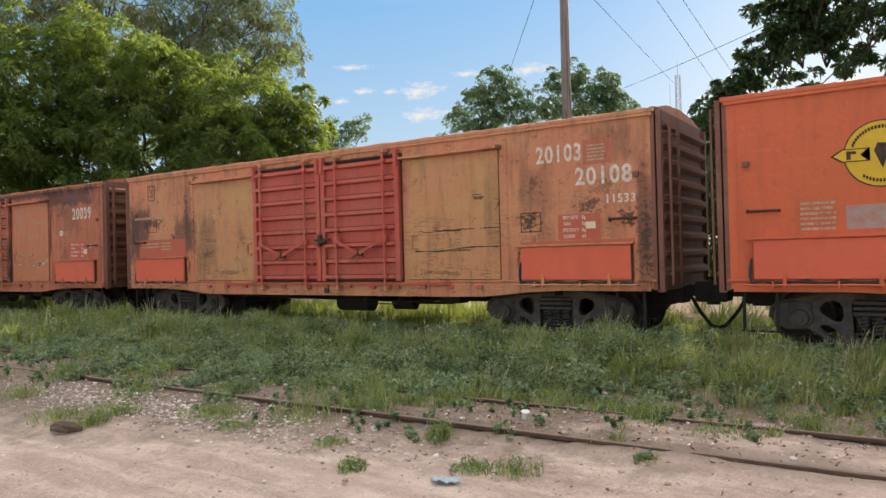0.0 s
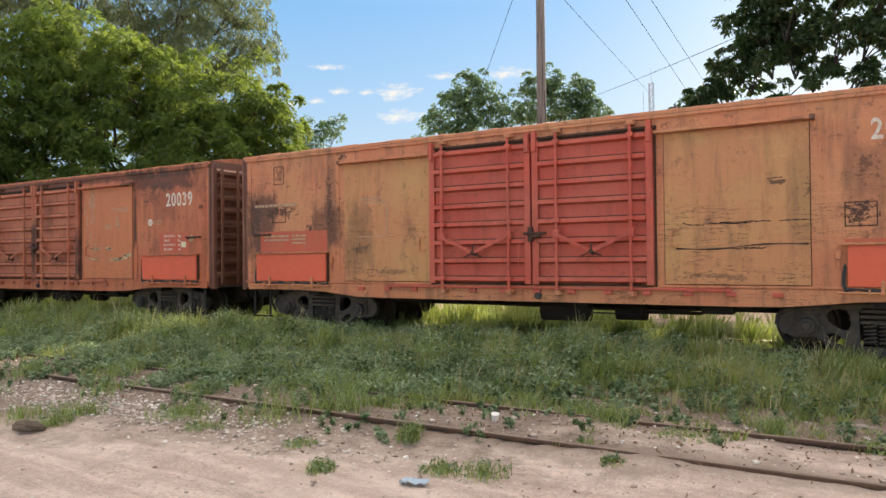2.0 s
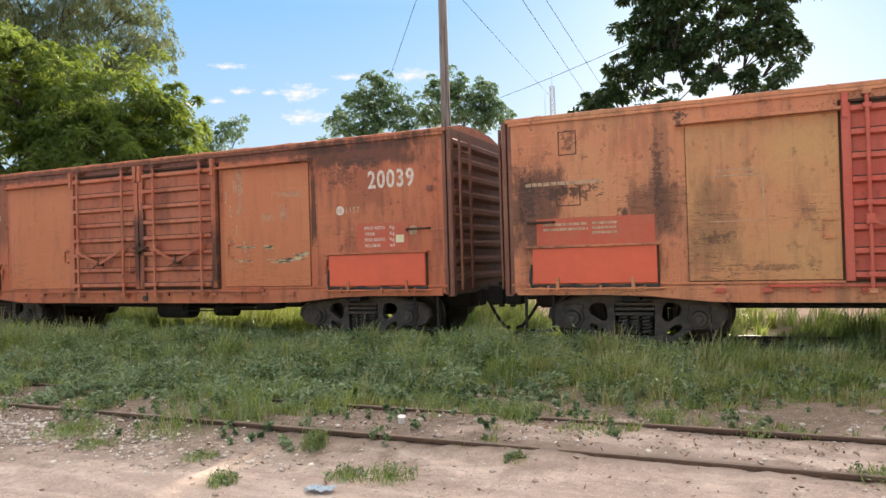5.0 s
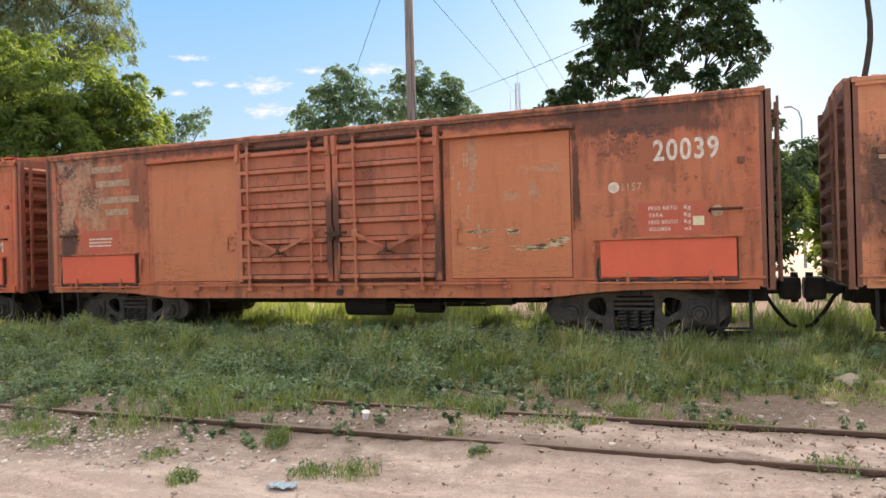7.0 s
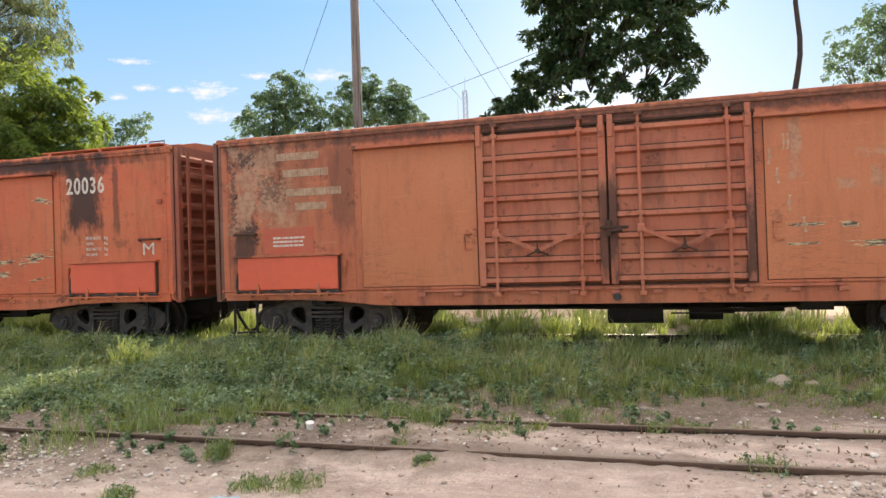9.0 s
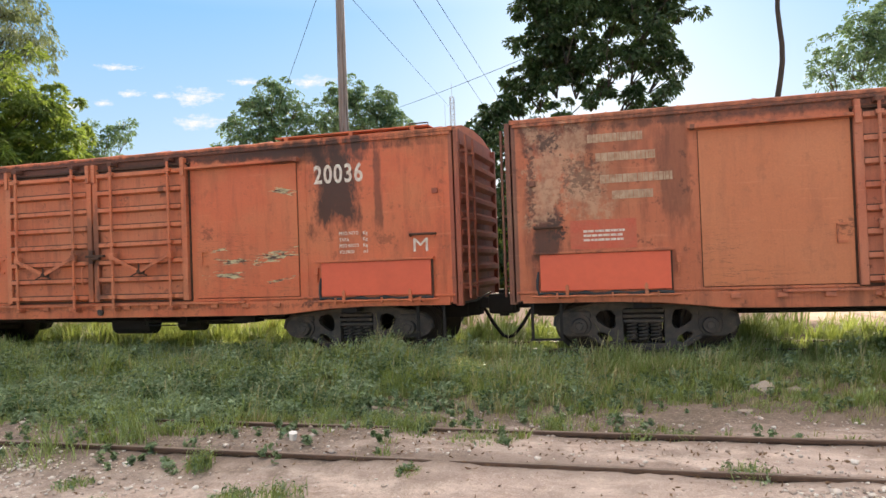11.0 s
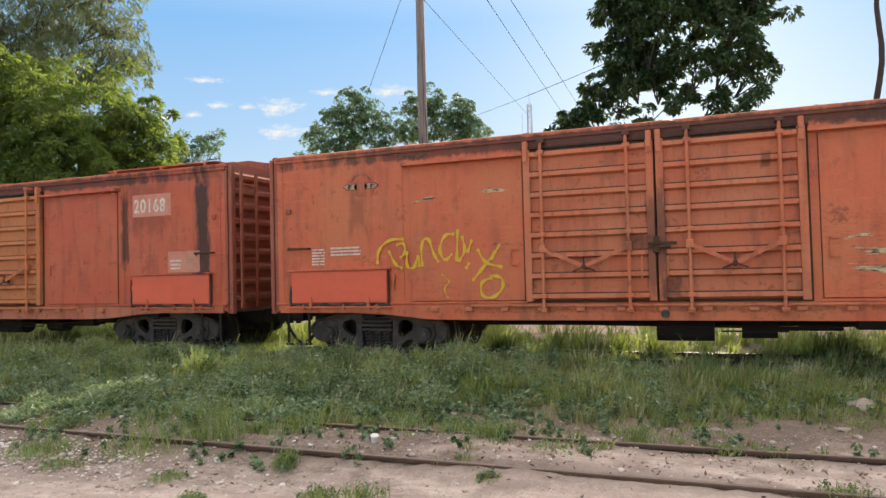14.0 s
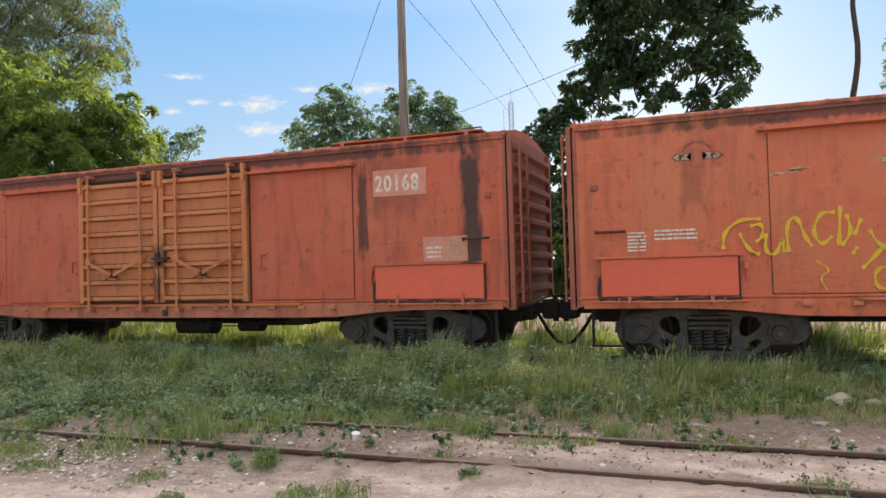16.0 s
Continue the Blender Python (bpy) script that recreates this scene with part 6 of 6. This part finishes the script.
LOW = [(0.3, 31.2, 6.8, 0.9), (1.0, 31.2, 6.3, 0.9), (1.5, 31.2, 4.4, 1.0), (0.5, 31.2, 3.0, 1.0), (-2.0, 31.0, 5.5, 0.8), (-0.9, 31.3, 5.6, 0.9), (0.3, 31.5, 5.5, 0.8), (1.2, 31.4, 5.3, 0.7), (-1.8, 31.0, 4.0, 0.8), (-0.6, 31.3, 3.8, 0.8), (0.7, 31.6, 4.0, 0.8)]
tree("dense dark-leaved tree with low drooping branches", (-0.3, 31.4, 0), LOW, LEAF_DARK, DARK_BARK, 600, 60, 0.24, 0.2, 0.2, 0.34)
bush(-1.0, 29.3, 1.3, 3.4, LEAF_MIMOSA, "low sunlit green shrub under dark drooping branches")
bush(0.9, 29.6, 1.2, 3.2, LEAF_DARK, "low dark green shrub under drooping branches")

# wavering bare trunk
bm = bmesh.new()
sweep(bm, [(4.05 + 0.09 * math.sin(k * 0.95 + 0.6) + 0.05 * math.sin(k * 0.41) + 0.011 * k, 24.7, k * 0.55 - 0.2) for k in range(24)], [0.125 - 0.003 * k for k in range(24)], 9)
tagged(part("bare_trunk", fixed(bm), DARK_BARK, None, "thin dark wavering bare tree trunk", True), "", "tree trunk")

# utility pole with its wires
pole = thing("utility_pole", "weathered brown wooden utility pole", "utility pole", "", (-8.75, 20.2, 0))
bm = bmesh.new()
tube(bm, (0, 0, -0.3), (0.0, 0, 12.2), 0.165, 0.12, 14)
part("post", fixed(bm), POLE_WOOD, pole, "", True)
bm = bmesh.new()
tube(bm, (0, 0, 11.1), (0, 0, 11.16), 0.135, None, 14)
box(bm, -0.19, -0.12, -0.03, 0.03, 11.08, 11.18, 0.01)
part("steel_band", fixed(bm), TOWER_STEEL, pole)


def wire(a, b, sag, r):
    a, b = Vector(a), Vector(b)
    bm = bmesh.new()
    p = [a.lerp(b, k / 12) - Vector((0, 0, sag * 4 * (k / 12) * (1 - k / 12))) for k in range(13)]
    pipe(bm, p, r, 5)
    tagged(part("overhead_wire", fixed(bm), CABLE, None, "thin dark overhead wire"), "", "wire", "overhead wires")


wire((-8.75, 20.08, 10.16), (-15.7, 57.9, 14.6), 0.0, 0.009)
wire((-9.2, 26.0, 13.2), (-14.9, 70, 16.2), 0.0, 0.014)
wire((-8.2, 26.0, 13.0), (-13.4, 69.5, 17.0), 0.0, 0.014)
wire((-25.0, 65.0, 16.0), (-4.2, 34.0, 11.5), 0.15, 0.016)
wire((-8.86, 20.1, 11.2), (-16.0, 29.5, 8.9), 0.0, 0.01)

# distant lattice mast
mast = thing("lattice_mast", "slim grey steel lattice mast in the distance", "radio mast", "", (-38.7, 145, 0))
bm = bmesh.new()
for k in range(30):
    z0, z1 = k * 1.2, k * 1.2 + 1.2
    w0, w1 = 1.15 - 0.012 * k, 1.15 - 0.012 * (k + 1)
    c0 = [(-w0 / 2, -w0 / 2, z0), (w0 / 2, -w0 / 2, z0), (w0 / 2, w0 / 2, z0), (-w0 / 2, w0 / 2, z0)]
    c1 = [(-w1 / 2, -w1 / 2, z1), (w1 / 2, -w1 / 2, z1), (w1 / 2, w1 / 2, z1), (-w1 / 2, w1 / 2, z1)]
    for i in range(4):
        tube(bm, c0[i], c1[i], 0.06, None, 4)
        tube(bm, c0[i], c1[(i + 1) % 4], 0.04, None, 4)
        tube(bm, c1[i], c1[(i + 1) % 4], 0.035, None, 4)
part("lattice", fixed(bm), TOWER_STEEL, mast)
bm = bmesh.new()
tube(bm, (0, 0, 36), (0, 0, 39), 0.05, 0.03, 5)
tube(bm, (-1.6, 0, 24), (-1.6, 0, 34.5), 0.06, 0.04, 5)
tube(bm, (-1.6, 0, 26), (-0.4, 0, 26), 0.04, None, 4)
part("antenna", fixed(bm), TOWER_STEEL, mast)

# street lamp beyond the yard
lampost = thing("street_lamp", "grey steel street lamp with a curved arm", "street lamp", "", (4.3, 44.8, 0))
bm = bmesh.new()
tube(bm, (0, 0, 0), (0, 0, 8.4), 0.09, 0.05, 10)
pipe(bm, [(0, 0, 8.4), (-0.15, 0, 8.9), (-0.5, 0, 9.15)], 0.04, 8)
part("post", fixed(bm), TOWER_STEEL, lampost)
bm = bmesh.new()
box(bm, -0.85, -0.45, -0.1, 0.1, 9.1, 9.2, 0.03)
part("lamp_head", bm, TOWER_STEEL, lampost)


# small fair-weather clouds, far off
def cloud_stuff():
    m, nt, b = mat("cloud")
    b.inputs["Base Color"].default_value = (1, 1, 1, 1)
    g = coords(nt, (0.45, 1, 1.2), "Object")
    n = noise_at(nt, g, 0.07, 9, 0.7)
    tc = nt.nodes.new("ShaderNodeTexCoord")
    sep = nt.nodes.new("ShaderNodeSeparateXYZ")
    nt.links.new(tc.outputs["Generated"], sep.inputs[0])
    ex = maths(nt, "ABSOLUTE", maths(nt, "SUBTRACT", sep.outputs[0], 0.5))
    ez = maths(nt, "ABSOLUTE", maths(nt, "SUBTRACT", sep.outputs[2], 0.45))
    rim = maths(nt, "ADD", maths(nt, "POWER", maths(nt, "MULTIPLY", ex, 2), 2), maths(nt, "POWER", maths(nt, "MULTIPLY", ez, 2), 2))
    a = ramp(nt, maths(nt, "SUBTRACT", n, maths(nt, "MULTIPLY", rim, 0.3)), 0.36, 0.62)
    em = nt.nodes.new("ShaderNodeEmission")
    em.inputs[0].default_value, em.inputs[1].default_value = (0.88, 0.95, 1.0, 1), 0.72
    tr = nt.nodes.new("ShaderNodeBsdfTransparent")
    ms = nt.nodes.new("ShaderNodeMixShader")
    for k, v in ((0, a), (1, tr.outputs[0]), (2, em.outputs[0])):
        nt.links.new(v, ms.inputs[k])
    nt.links.new(ms.outputs[0], nt.nodes["Material Output"].inputs[0])
    return m


CLOUD = cloud_stuff()
for cx, cy, cz, w, h in ((-855, 1232, 350, 135, 60), (-852, 1234, 299, 150, 46), (-949, 1162, 349, 75, 22), (-968, 1146, 398, 110, 20), (-985, 1132, 328, 50, 20), (-1023, 1097, 319, 60, 26), (-905, 1197, 348, 50, 20), (-770, 1287, 382, 110, 22), (-657, 1349, 386, 130, 40)):
    q = mesh_ob("cloud", [(-w / 2, 0, -h / 2), (w / 2, 0, -h / 2), (w / 2, 0, h / 2), (-w / 2, 0, h / 2)], [(0, 1, 2, 3)], CLOUD, None, "small white fair-weather cloud in blue sky")
    q.location, q.rotation_euler = (cx, cy, cz), (0, 0, math.atan2(cy, cx) - math.pi / 2)
    tagged(q, "", "cloud", "clouds", "structure")

# unseen pale wall at the camera's back, added to bounce sun onto the train
bm = bmesh.new()
box(bm, -60, 50, -12.3, -12.0, -0.2, 4.5)
tagged(part("bounce_wall", bm, WALL, None, "long pale sunlit wall, out of view, added to bounce light"), "", "wall", "", "structure")


# ---- the train rolls by, its wheels turning ----
def motions():
    for car in CARS:
        walk(car, [(t, pose(s + START[car] + HALF, CAR_Y, 0)) for t, s in ROLL])
    times = [k * 0.2 for k in range(81)]
    rolled = np.interp(times, [t for t, _ in ROLL], [s for _, s in ROLL])
    for w, x, z in SPIN:
        walk(w, [(t, pose(x, 0, z, 0, math.degrees((s - rolled[0]) / WHEEL_R), 0)) for t, s in zip(times, rolled)])


motions()
